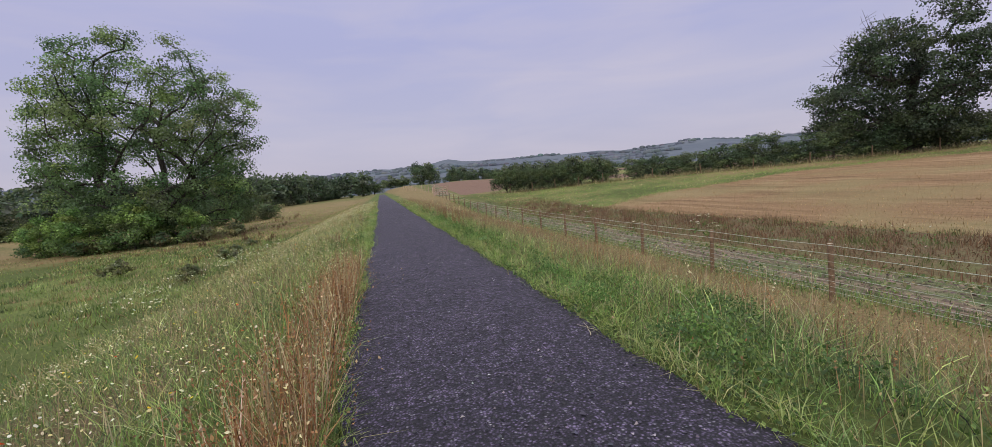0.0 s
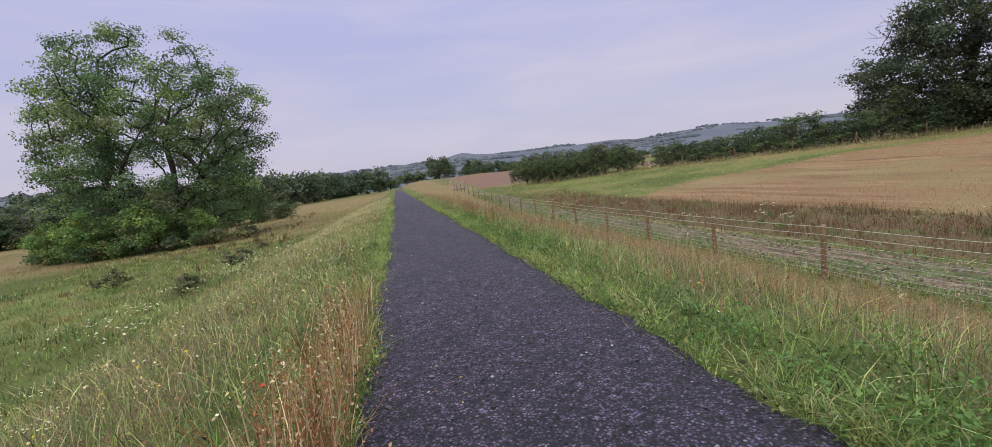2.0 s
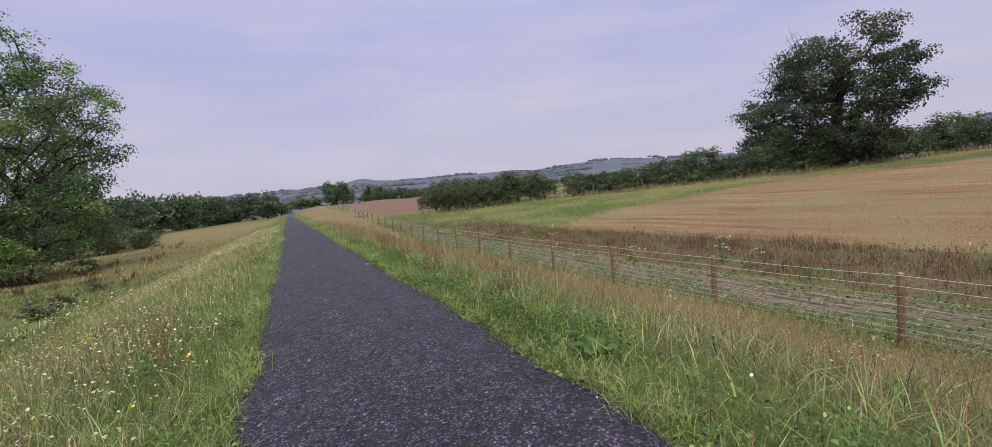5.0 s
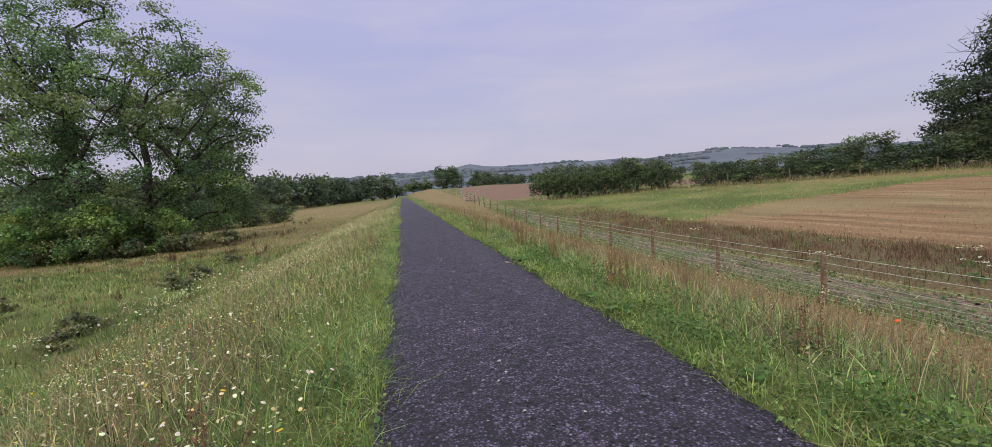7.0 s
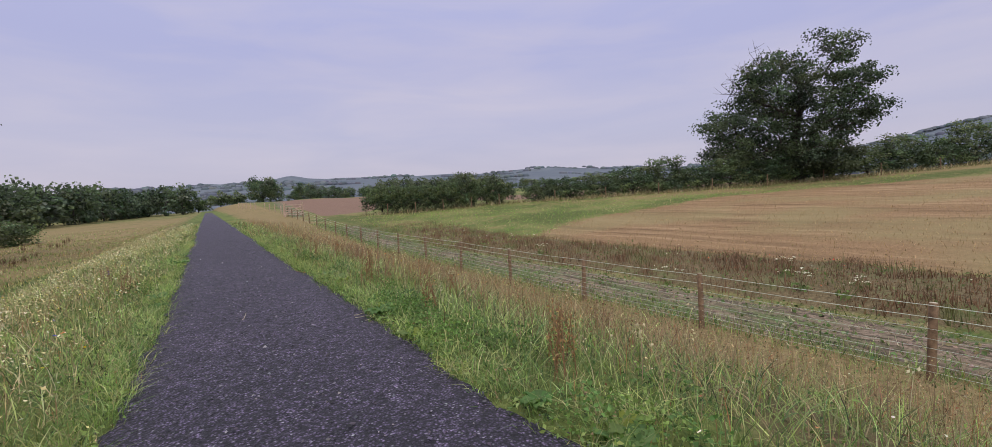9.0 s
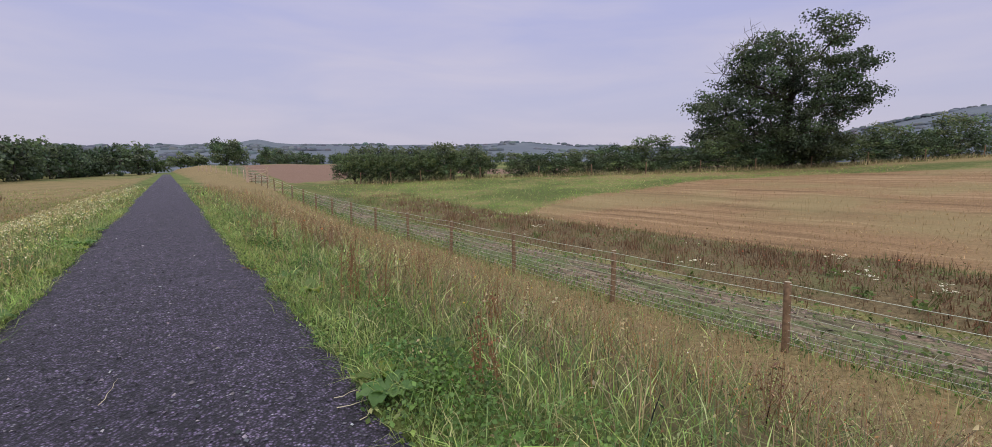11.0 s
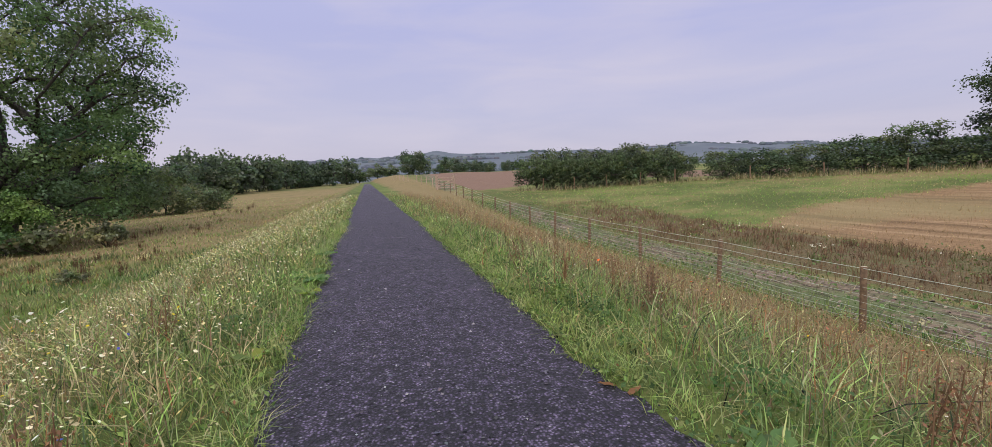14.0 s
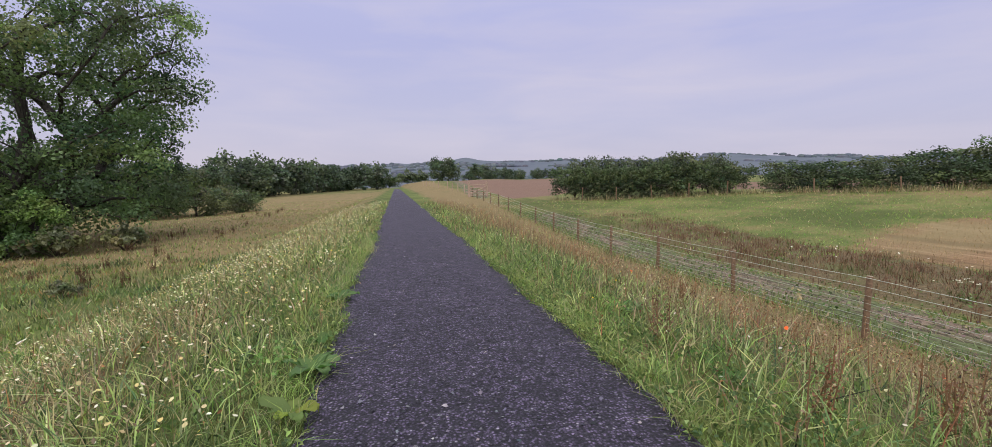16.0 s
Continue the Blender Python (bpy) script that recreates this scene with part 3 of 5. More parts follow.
# ---- hedges ----
def shrub_kind(w, h, n, each, seed_label, colours, leaf=0.19):
    top = new("hedge_shrub")
    lobes = [(0, 0, h * 0.62, w * 0.95, w * 0.8, h * 0.30, 10), (-w * 0.55, 0, h * 0.5, w * 0.6, w * 0.65, h * 0.36, 6), (w * 0.55, 0, h * 0.52, w * 0.6, w * 0.65, h * 0.38, 6), (0, 0, h * 0.2, w * 1.05, w * 0.85, h * 0.2, 9)]
    tips = clump_points(lobes, n, 0.55, 0.7)
    wood, green = Heap(), Heap()
    for a, b, ra, rb in skeleton([(0, 0, -0.1), (0, 0.05, h * 0.12), (0.05, 0, h * 0.3)], tips, 0.12, 0.012):
        tube(wood, a, b, ra, rb, (1, 1, 1), 3)
    for t in tips[:: 2]:
        tip = t + np.array((RNG.normal(0, 0.25), RNG.normal(0, 0.25), RNG.uniform(0.3, 0.7)))
        tube(wood, t, tip, 0.018, 0.006, (1, 1, 1), 3)
        leaves(green, t + (tip - t) * RNG.uniform(0.2, 1, (14, 1)) + RNG.normal(0, 0.07, (14, 3)), RNG.uniform(0.07, 0.15, 14), tints(14, colours, 0.2))
    crown(green, tips, each, 0.8, leaf, colours, 0.9, wide=0.45)
    a = new("stems", wood.mesh("stems", BARK, True))
    b = tagged(new("foliage", green.mesh("foliage", LEAF)), kind="stuff")
    a.parent = b.parent = top
    return tagged(top, seed_label, "shrub", "field hedge shrubs")


kinds = [shrub_kind(2.0, 4.2, 46, 112, "dense dark green hawthorn shrub in a hedge", HEDGE, 0.16), shrub_kind(1.9, 3.4, 40, 112, "rounded dark green hedge shrub on the field edge", HEDGE, 0.16),
         shrub_kind(1.7, 4.6, 42, 112, "tall ragged green hedge shrub", HEDGE, 0.16)]
spots = []
for k in range(9):
    f = k / 8
    spots.append((17.6 + 12.6 * f, 68.4 - 7.0 * f, 0, (1.0, 1.03, 0.95, 1.0, 0.9, 1.0, 0.96, 0.88, 0.78)[k], 1.1))
for k in range(14):
    x = 33.8 + 2.9 * k
    s = (0.72, 0.95, 0.8, 1.0, 0.85, 1.05, 1.0, 0.95, 1.0, 1.05, 1.1, 1.0, 0.9, 1.0, 0.9, 1.0, 0.95)[k]
    spots.append((x, 58.4 - 0.77 * (x - 32.7) + 1.0, (1, 1, 2, 1, 2, 1, 0, 1, 0, 1, 0, 2, 1, 2, 0, 1, 2)[k], s * 0.92, 1.6))
used = set()
for x, y, k, s, wide in spots:
    m = pose(x, y, float(height(x, y)) - 0.05, 0, 0, (-29 if x < 32 else -37) + RNG.uniform(-12, 12) + (0 if RNG.random() < 0.5 else 180))
    ob = kinds[k] if k not in used else None
    used.add(k)
    if ob is None:
        ob = copy_thing(kinds[k], m)
    ob.matrix_basis = m
    ob.scale = (s * wide, s, s * (RNG.uniform(0.95, 1.05) if x < 32 else RNG.uniform(0.8, 1.28)))


# shrubs under the ash
ELDER = [(0.12, 0.19, 0.075), (0.16, 0.24, 0.09), (0.21, 0.30, 0.11), (0.095, 0.15, 0.07)]
elder = shrub_kind(2.5, 4.4, 44, 170, "bright green elder bush at the foot of the ash", ELDER, 0.16)
tagged(elder, group="shrubs under the ash tree")
for k, (x, y, s) in enumerate(((-6.6, -5.0, 0.85), (-3.4, -6.6, 0.95), (0.3, -6.8, 1.05), (3.4, -6.0, 0.8), (-9.0, -2.5, 0.7))):
    x, y = TX + x, TY + y
    m = pose(x, y, float(height(x, y)) - 0.05, 0, 0, 57 * k)
    ob = copy_thing(elder, m) if k else elder
    ob.matrix_basis = m
    ob.scale = (s * 1.1, s * 1.1, s)


# ---- far trees ----
def far_kind(w, h, n, each, leaf, colours, label, point=0.0):
    top = new("far_tree")
    lobes = [(0, 0, h * 0.55, w * 0.85, w * 0.85, h * 0.36, 10), (0, 0, h * 0.24, w * 0.95, w * 0.95, h * 0.2, 7)]
    for k in range(5):
        a = k * 1.256 + RNG.uniform(0, 1)
        lobes.append((w * 0.55 * math.cos(a), w * 0.55 * math.sin(a), h * RNG.uniform(0.4, 0.62), w * 0.42, w * 0.42, h * 0.2, 3))
    if point:
        lobes = [(0, 0, h * (0.12 + 0.17 * k), w * (1 - 0.19 * k), w * (1 - 0.19 * k), h * 0.10, 6 - k) for k in range(6)]
    tips = clump_points(lobes, n, w * 0.22, 0.65)
    green, wood = Heap(), Heap()
    for a, b, ra, rb in skeleton([(0, 0, -0.3), (0, 0, h * 0.2), (0.1, 0, h * 0.45)], tips[::4], 0.05 * w, 0.05):
        tube(wood, a, b, ra, rb, (1, 1, 1), 3)
    crown(green, tips, each, w * 0.36, leaf, colours, 0.85, wide=0.48)
    a = new("trunk", wood.mesh("trunk", BARK, True))
    b = tagged(new("foliage", green.mesh("foliage", LEAF)), kind="stuff")
    a.parent = b.parent = top
    return tagged(top, label, "tree", "distant trees")


WOOD_A = [(0.07, 0.10, 0.066), (0.09, 0.122, 0.076), (0.115, 0.145, 0.088)]
WOOD_B = [(0.095, 0.125, 0.075), (0.12, 0.15, 0.09)]
# leaf tones for farther trees, blued a little to carry haze
WOOD_F = [(0.07, 0.10, 0.072), (0.088, 0.12, 0.085), (0.11, 0.145, 0.098)]
GREY = [(0.085, 0.11, 0.065), (0.11, 0.135, 0.08), (0.135, 0.16, 0.095)]
fars = [far_kind(4.2, 8.0, 40, 30, 0.62, WOOD_F, "dark green broadleaf tree at the wood's edge"), far_kind(3.6, 6.0, 34, 30, 0.55, WOOD_B, "pale green willow scrub by the wood"),
        far_kind(4.4, 9.5, 42, 30, 0.62, WOOD_F, "tall dark tree in a distant wood"),
        far_kind(4.0, 7.5, 44, 84, 0.36, WOOD_A, "dark green tree along the wood's edge"), far_kind(3.4, 5.2, 36, 90, 0.28, GREY, "grey-green willow bush beside the meadow"),
        far_kind(2.6, 8.5, 40, 60, 0.40, [(0.045, 0.066, 0.05), (0.06, 0.085, 0.06)], "dark pointed conifer in the wood", 1.0)]
spots = []
for k in range(40):
    f = k / 39
    x, y = -58 + 34 * f + RNG.uniform(-3, 3), 92 + 210 * f ** 1.4 + RNG.uniform(-6, 6)
    spots.append((x, y, (0, 1, 0, 2, 5, 2)[k % 6] if k > 16 else (3, 4, 3, 5, 3)[k % 5], RNG.uniform(0.7, 1.25) * (1 + 0.3 * f)))
for x, y, s in ((-26.5, 80, 0.95), (-23.5, 84, 0.85), (-29.5, 86, 1.1), (-20.5, 90, 0.7), (-24, 97, 0.9)):
    spots.append((x, y, 4, s))
for k in range(0, 26, 2):
    f = k / 25
    spots.append((-95 + 80 * f + RNG.uniform(-5, 5), 150 + 210 * f + RNG.uniform(-8, 8), (0, 2)[k // 2 % 2], RNG.uniform(1.3, 1.9)))
for k in range(14):
    spots.append((-48 - 4.2 * k, 94 - 2.6 * k + RNG.uniform(-3, 3), (3, 0, 4, 2, 5)[k % 5], RNG.uniform(0.75, 1.1)))
for k in range(10):
    spots.append((-110 + 6 * k, 60 + 5 * k + RNG.uniform(-4, 4), k % 3, RNG.uniform(0.8, 1.1)))
for x, y, k, s in ((24, 275, 3, 2.0), (-4, 290, 1, 1.5), (6, 300, 1, 1.6), (14, 310, 1, 1.5), (46, 290, 3, 1.5), (56, 300, 2, 1.0), (36, 330, 0, 1.1), (66, 310, 0, 1.2), (78, 320, 2, 0.9), (-10, 280, 2, 1.5), (-16, 270, 0, 1.6),
                   (70, 380, 1, 1.3), (92, 400, 0, 1.3), (110, 390, 2, 1.2), (60, 420, 0, 1.4), (128, 420, 0, 1.4)):
    spots.append((x, y, k, s))
for k in range(18):
    spots.append((25 + 4.6 * k, 156 - 1.5 * k + RNG.uniform(-1, 1), (0, 2, 1)[k % 3], RNG.uniform(0.30, 0.40)))
for k in range(12):
    spots.append((120 + 9 * k, 140 + RNG.uniform(-3, 3) - 2.2 * k, k % 2, RNG.uniform(0.4, 0.6)))
used = set()
for x, y, k, s in spots:
    m = pose(x, y, float(height(x, y)) - 0.1, 0, 0, RNG.uniform(0, 360))
    ob = fars[k] if k not in used else copy_thing(fars[k], m)
    used.add(k)
    ob.matrix_basis = m
    ob.scale = (s * RNG.uniform(0.95, 1.3), s, s * RNG.uniform(0.9, 1.1))

# woods on the far hills, distance haze mixed into their bluish tones
h = Heap()
for _ in range(150):
    a, d, n = radians(RNG.uniform(-60, 85)), RNG.uniform(760, 1650), RNG.integers(5, 22)
    run = np.arange(n) * RNG.uniform(9, 15)
    turn = RNG.uniform(-0.5, 0.5) - a
    x = d * math.sin(a) + run * math.cos(turn) + RNG.normal(0, 4, n)
    y = 15 + d * math.cos(a) + run * math.sin(turn) + RNG.normal(0, 4, n)
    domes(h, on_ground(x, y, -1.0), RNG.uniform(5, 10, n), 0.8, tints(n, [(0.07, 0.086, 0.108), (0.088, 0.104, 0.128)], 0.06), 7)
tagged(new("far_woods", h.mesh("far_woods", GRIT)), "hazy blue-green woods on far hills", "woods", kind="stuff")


# ---- fence ----
FX, F0, FSTEP = 8.0, 7.63, 3.57


def box_at(bm, c, s, rot=None):
    m = Matrix.Translation(c) @ (rot or Matrix.Identity(4)) @ Matrix.Diagonal((*s, 1))
    return bmesh.ops.create_cube(bm, size=1, matrix=m)["verts"]


def post_mesh(name, r, h, mat_side, mat_top):
    bm = bmesh.new()
    rings = []
    for z, k in ((-0.35, 1.0), (0.3, 1.0), (h * 0.7, 0.98), (h - 0.012, 0.97), (h, 0.86)):
        rings.append([bm.verts.new((r * k * (1 + 0.05 * math.sin(3 * a + z * 4)) * math.cos(a), r * k * (1 + 0.05 * math.cos(2 * a)) * math.sin(a), z)) for a in (j * math.tau / 10 for j in range(10))])
    for a, b in zip(rings, rings[1:]):
        for j in range(10):
            bm.faces.new((a[j], a[(j + 1) % 10], b[(j + 1) % 10], b[j])).smooth = True
    bm.faces.new(rings[-1]).material_index = 1
    me = bpy.data.meshes.new(name)
    bm.to_mesh(me)
    bm.free()
    me.materials.append(mat_side)
    me.materials.append(mat_top)
    return me


post = post_mesh("fence_post", 0.055, 1.2, POST_WOOD, POST_TOP)
tops = []
for k in range(-4, 20):
    y = F0 + FSTEP * k
    z = float(height(FX, y))
    zt = -0.49 + (0.06 * (k - 8) if k > 8 else 0) + RNG.uniform(-0.03, 0.03)
    zt = max(zt, z + 1.05)
    p = tagged(new("fence_post", post), "round brown timber fence post with pale cut top", "fence post", "stock fence posts")
    p.matrix_basis = pose(FX + RNG.uniform(-0.03, 0.03), y, zt - 1.2, RNG.uniform(-1.5, 1.5), RNG.uniform(-1.5, 1.5), RNG.uniform(0, 360))
    tops.append((FX, y, zt))


def strand(name, pts, r, mat):
    cu = bpy.data.curves.new(name, "CURVE")
    cu.dimensions, cu.bevel_depth, cu.bevel_resolution = "3D", r, 0
    s = cu.splines.new("POLY")
    s.points.add(len(pts) - 1)
    for q, p in zip(s.points, pts):
        q.co = (*p, 1)
    cu.materials.append(mat)
    return cu


fence = tagged(new("wire_fence"), "galvanised wire stock fence strung along timber posts", "fence")
for drop in (0.03, 0.20, 0.36, 0.50, 0.63, 0.75, 0.86, 0.96):
    pts = []
    for (xa, ya, za), (xb, yb, zb) in zip(tops, tops[1:]):
        for j in range(4):
            f = j / 4
            pts.append((xa - 0.058, ya + (yb - ya) * f, za + (zb - za) * f - drop - 0.018 * math.sin(math.pi * f)))
    w = new("wire", strand("wire", pts, 0.0048 if drop < 0.3 else 0.0026, WIRE))
    w.parent = fence
# ---- gate and its fence ----
gate = tagged(new("field_gate"), "pale weathered timber five-bar field gate, closed", "gate")
GX0, GY0 = 7.6, 74.8
gate.matrix_basis = pose(GX0, GY0, float(height(GX0, GY0)), 0, 0, 24)


def part_box(parent, name, c, s, mat, rot=None, bev=0.006):
    bm = bmesh.new()
    box_at(bm, c, s, rot)
    bmesh.ops.bevel(bm, geom=bm.edges[:], offset=min(bev, min(s) * 0.3), segments=1, affect="EDGES")
    me = bpy.data.meshes.new(name)
    bm.to_mesh(me)
    bm.free()
    me.materials.append(mat)
    ob = new(name, me)
    ob.parent = parent
    return ob


for z in (0.25, 0.5, 0.78, 1.08, 1.42):
    part_box(gate, "rail", (1.2, 0, z), (2.4, 0.06, 0.12), PALE_WOOD)
for x in (0.0, 2.4):
    part_box(gate, "gate_post", (x, 0.07, 0.8), (0.2, 0.2, 1.9), PALE_WOOD)
part_box(gate, "brace", (1.2, -0.05, 0.82), (2.4, 0.03, 0.1), PALE_WOOD, Matrix.Rotation(radians(-22), 4, "Y"))
stake = post_mesh("stake", 0.06, 1.15, PALE_WOOD, POST_TOP)
for k in range(9):
    x, y = 8.2 - 0.35 * k * (0.4 if k < 4 else 1), 83 + 5.5 * k
    ob = tagged(new("fence_post", stake), "pale weathered fence post beside the track", "fence post", "track fence posts")
    ob.matrix_basis = pose(x, y, float(height(x, y)))
dark_stake = post_mesh("stake", 0.06, 1.25, POST_WOOD, POST_TOP)
for k in range(15):
    if k < 5:
        x, y = 17.5 + 2.9 * k, 66.2 - 1.5 * k
    else:
        x = 34 + 4.6 * (k - 5)
        y = 58.4 - 0.77 * (x - 32.7) - 1.6
    ob = tagged(new("fence_post", dark_stake), "grey-brown stake along the foot of the hedge", "fence post", "hedge fence posts")
    ob.matrix_basis = pose(x, y, float(height(x, y)), RNG.uniform(-3, 3), RNG.uniform(-3, 3), 0)


# ---- broad-leaved plants ----
def dock_leaf(length, width, arch, twist):
    V, F = [], []
    n = 7
    for k in range(n):
        f = k / (n - 1)
        w = width * math.sin(math.pi * min(1, 0.12 + f * 0.86)) ** 0.8 * (1 - 0.25 * f)
        x = length * f * math.cos(arch * f)
        z = length * (0.55 * f - arch * 0.55 * f * f) + 0.02
        for s in (-1, -0.5, 0, 0.5, 1):
            V.append((x, s * w / 2, z + 0.10 * w * abs(s) + 0.012 * math.sin(k * 2.1 + s * 3) + twist * s * w * 0.3))
    for k in range(n - 1):
        for j in range(4):
            a = k * 5 + j
            F.append((a, a + 1, a + 6, a + 5))
    return V, F


def dock_plant(n, length, colours, label):
    top = new("dock_plant")
    for k in range(n):
        V, F = dock_leaf(length * RNG.uniform(0.65, 1.1), length * RNG.uniform(0.32, 0.46), RNG.uniform(0.55, 1.15), RNG.uniform(-0.4, 0.4))
        c = np.repeat(tints(1, colours, 0.15), len(V), 0)
        ob = new("leaf", mesh_of("leaf", V, F, GRASS, c, smooth=True))
        ob.parent = top
        ob.matrix_basis = pose(0, 0, 0.03, 0, 0, k * 137.5 + RNG.uniform(-20, 20))
    return tagged(top, label, "plant", "broad-leaved docks on the verge")


docks = [dock_plant(8, 0.30, [(0.085, 0.15, 0.05), (0.12, 0.19, 0.065)], "broad-leaved green dock at the path edge"),
         dock_plant(6, 0.26, [(0.13, 0.21, 0.06), (0.22, 0.27, 0.05)], "dock with yellowing leaves at the path edge"),
         dock_plant(7, 0.22, [(0.09, 0.17, 0.05)], "small leafy green dock in verge grass")]
used = set()
for k, (x, y) in enumerate(((1.08, 17.35), (1.3, 14.0), (1.12, 14.5), (1.15, 13.85), (1.06, 16.3), (-1.1, 25.9), (-1.03, 25.25), (-1.04, 24.65), (-1.05, 19.7), (-1.1, 20.4), (1.15, 17.6), (1.2, 12.2), (1.4, 9.9),
                          (1.3, 19.9), (1.4, 22.2), (-1.08, 27.4), (-1.2, 22.8), (1.5, 6.2), (1.8, 26.3), (-1.2, 5.9), (1.6, 24.6), (1.25, 20.8), (1.9, 11.0))):
    m = pose(x, y, float(height(x, y)), 0, 0, RNG.uniform(0, 360))
    ob = docks[k % 3] if k % 3 not in used else copy_thing(docks[k % 3], m)
    used.add(k % 3)
    ob.matrix_basis = m
    s = RNG.uniform(0.75, 1.05)
    ob.scale = (s, s, s)

# low grey bushes in the left field
bush = Heap()
tips = clump_points([(0, 0, 0.35, 0.75, 0.6, 0.4, 1)], 16, 0.2)
crown(bush, tips, 45, 0.25, 0.13, [(0.15, 0.17, 0.10), (0.20, 0.22, 0.13)], 0.8)
for t in tips:
    tube(bush, np.array((0, 0, -0.05)), t, 0.015, 0.006, (0.07, 0.055, 0.04), 3)
bme = bush.mesh("field_bush", LEAF)
for x, y, s in ((-13.6, 27.1, 1.0), (-9.4, 24.0, 0.75), (-9.6, 30.0, 0.8), (-8.9, 22.4, 0.6), (-9.9, 33.0, 0.7), (-10.3, 38.4, 0.6), (-17, 49.5, 1.8), (-14.8, 51, 1.6), (-20, 48, 1.5), (-26, 48.5, 1.7)):
    b = tagged(new("field_bush", bme), "low grey-green bush in rough meadow grass", "bush", "meadow bushes")
    b.matrix_basis = pose(x, y, float(height(x, y)), 0, 0, RNG.uniform(0, 360))
    b.scale = (s, s, s)


# rusty seeded docks on the bank
def rusty_dock(h, n, colours):
    H = Heap()
    for _ in range(n):
        a = np.array((RNG.normal(0, 0.05), RNG.normal(0, 0.05), -0.03))
        b = a + (RNG.normal(0, 0.07), RNG.normal(0, 0.07), h * RNG.uniform(0.6, 1.0))
        tube(H, a, b, 0.006, 0.003, (0.22, 0.13, 0.07), 3)
        m = 44
        leaves(H, a + (b - a) * RNG.uniform(0.3, 1.0, (m, 1)) + RNG.normal(0, 0.018, (m, 3)), RNG.uniform(0.012, 0.03, m), tints(m, colours, 0.25))
    return H.mesh("rusty_dock", STEM)


rusty = [rusty_dock(0.6, 5, [(0.24, 0.135, 0.075), (0.19, 0.105, 0.06)]), rusty_dock(0.65, 7, [(0.34, 0.22, 0.10), (0.28, 0.17, 0.08)]), rusty_dock(0.5, 6, [(0.17, 0.11, 0.08), (0.22, 0.14, 0.09)])]
for k, (x, y, j) in enumerate(((1.5, 14.8, 1), (1.8, 15.1, 0), (1.6, 17.1, 0), (1.6, 19.5, 0), (1.75, 19.3, 2), (2.3, 23.3, 2), (2.5, 23.6, 2), (2.2, 23.8, 0), (2.7, 24.0, 2), (1.65, 24.0, 0), (1.6, 25.4, 2), (3.0, 21.0, 2), (2.4, 18.2, 0), (1.9, 20.6, 0),
                             (-1.7, 12.0, 2), (-2.2, 24.0, 2), (-1.6, 21.3, 0), (2.0, 12.6, 2), (3.4, 16.4, 2), (2.8, 27.0, 0))):
    ob = tagged(new("rusty_dock", rusty[j]), "rust-brown seeded dock standing in verge grass", "plant", "rusty docks on the bank")
    ob.matrix_basis = pose(x, y, float(height(x, y)), 0, 0, RNG.uniform(0, 360))


# dry stalks and fallen leaves at the path edge
def dry_stalk(length):
    H = Heap()
    q = np.array((0.0, 0.0, 0.006))
    for k in range(5):
        b = q + (length / 5, RNG.normal(0, 0.012), 0.003 * math.sin(k))
        tube(H, q, b, 0.003 - 0.0004 * k, 0.0026 - 0.0004 * k, (0.5, 0.45, 0.34), 4)
        q = b
    return H.mesh("dry_stalk", STEM)


stalks = [dry_stalk(0.22), dry_stalk(0.34)]
for k, (x, y, a) in enumerate(((0.84, 17.5, 5), (0.82, 17.38, -8), (0.88, 17.2, 35), (0.8, 3.3, 70), (0.9, 3.4, 110), (-0.2, 18.1, 75))):
    ob = tagged(new("dry_stalk", stalks[k % 2]), "pale dry stalk lying on the dark path", "stalk", "stalks on the path")
    ob.matrix_basis = pose(x, y, 0.03 * (1 - x ** 4) + 0.008, 0, 0, a)
V, F = dock_leaf(0.11, 0.05, 0.3, 0.2)
V = [(a, b, c * 0.35 + 0.004) for a, b, c in V]
fallen = mesh_of("fallen_leaf", V, F, GRASS, np.tile((0.22, 0.11, 0.055), (len(V), 1)), smooth=True)
for x, y, a in ((0.98, 21.5, 20), (0.97, 21.62, 160)):
    ob = tagged(new("fallen_leaf", fallen), "curled orange-brown dead leaf on the path", "leaf", "fallen leaves on the path")
    ob.matrix_basis = pose(x, y, 0.03 * (1 - x ** 4) + 0.006, 0, 0, a)


# ---- grass and flowers ----
CAM_Y0, CAM_Y1 = 0.0, 22.0


def sow(n, x0, x1, y0, y1, near=3.0, fade=14.0):
    """Spots thinning with distance from the path and past its walked stretch."""
    x = RNG.uniform(x0, x1, n * 4)
    y = RNG.uniform(y0, y1, n * 4)
    d = np.minimum(np.abs(x) - 1.0, 40)
    q = 1 / (1 + (np.maximum(d, 0) / near) ** 1.6) / (1 + (np.maximum(y - 25, 0) / fade) ** 2)
    q = q * np.clip((y - 0.35 * np.abs(x) + 2.0) / 2.0, 0.12, 1.0)
    k = RNG.random(n * 4) < q / np.quantile(q, 0.9)
    return x[k][:n], y[k][:n]


def patch(x, y, s, seed):
    return 0.5 + 0.5 * wob(x, y, s, seed)


G_GREEN = [(0.115, 0.18, 0.058), (0.172, 0.245, 0.078), (0.245, 0.312, 0.115), (0.07, 0.12, 0.05), (0.32, 0.345, 0.17)]
G_TAN = [(0.35, 0.275, 0.165), (0.50, 0.42, 0.27), (0.25, 0.18, 0.11), (0.37, 0.345, 0.19)]
R_TAN = [(0.25, 0.175, 0.108), (0.35, 0.275, 0.175), (0.185, 0.125, 0.082), (0.24, 0.235, 0.12)]
G_RUST = [(0.26, 0.13, 0.065), (0.33, 0.18, 0.09), (0.22, 0.11, 0.06)]


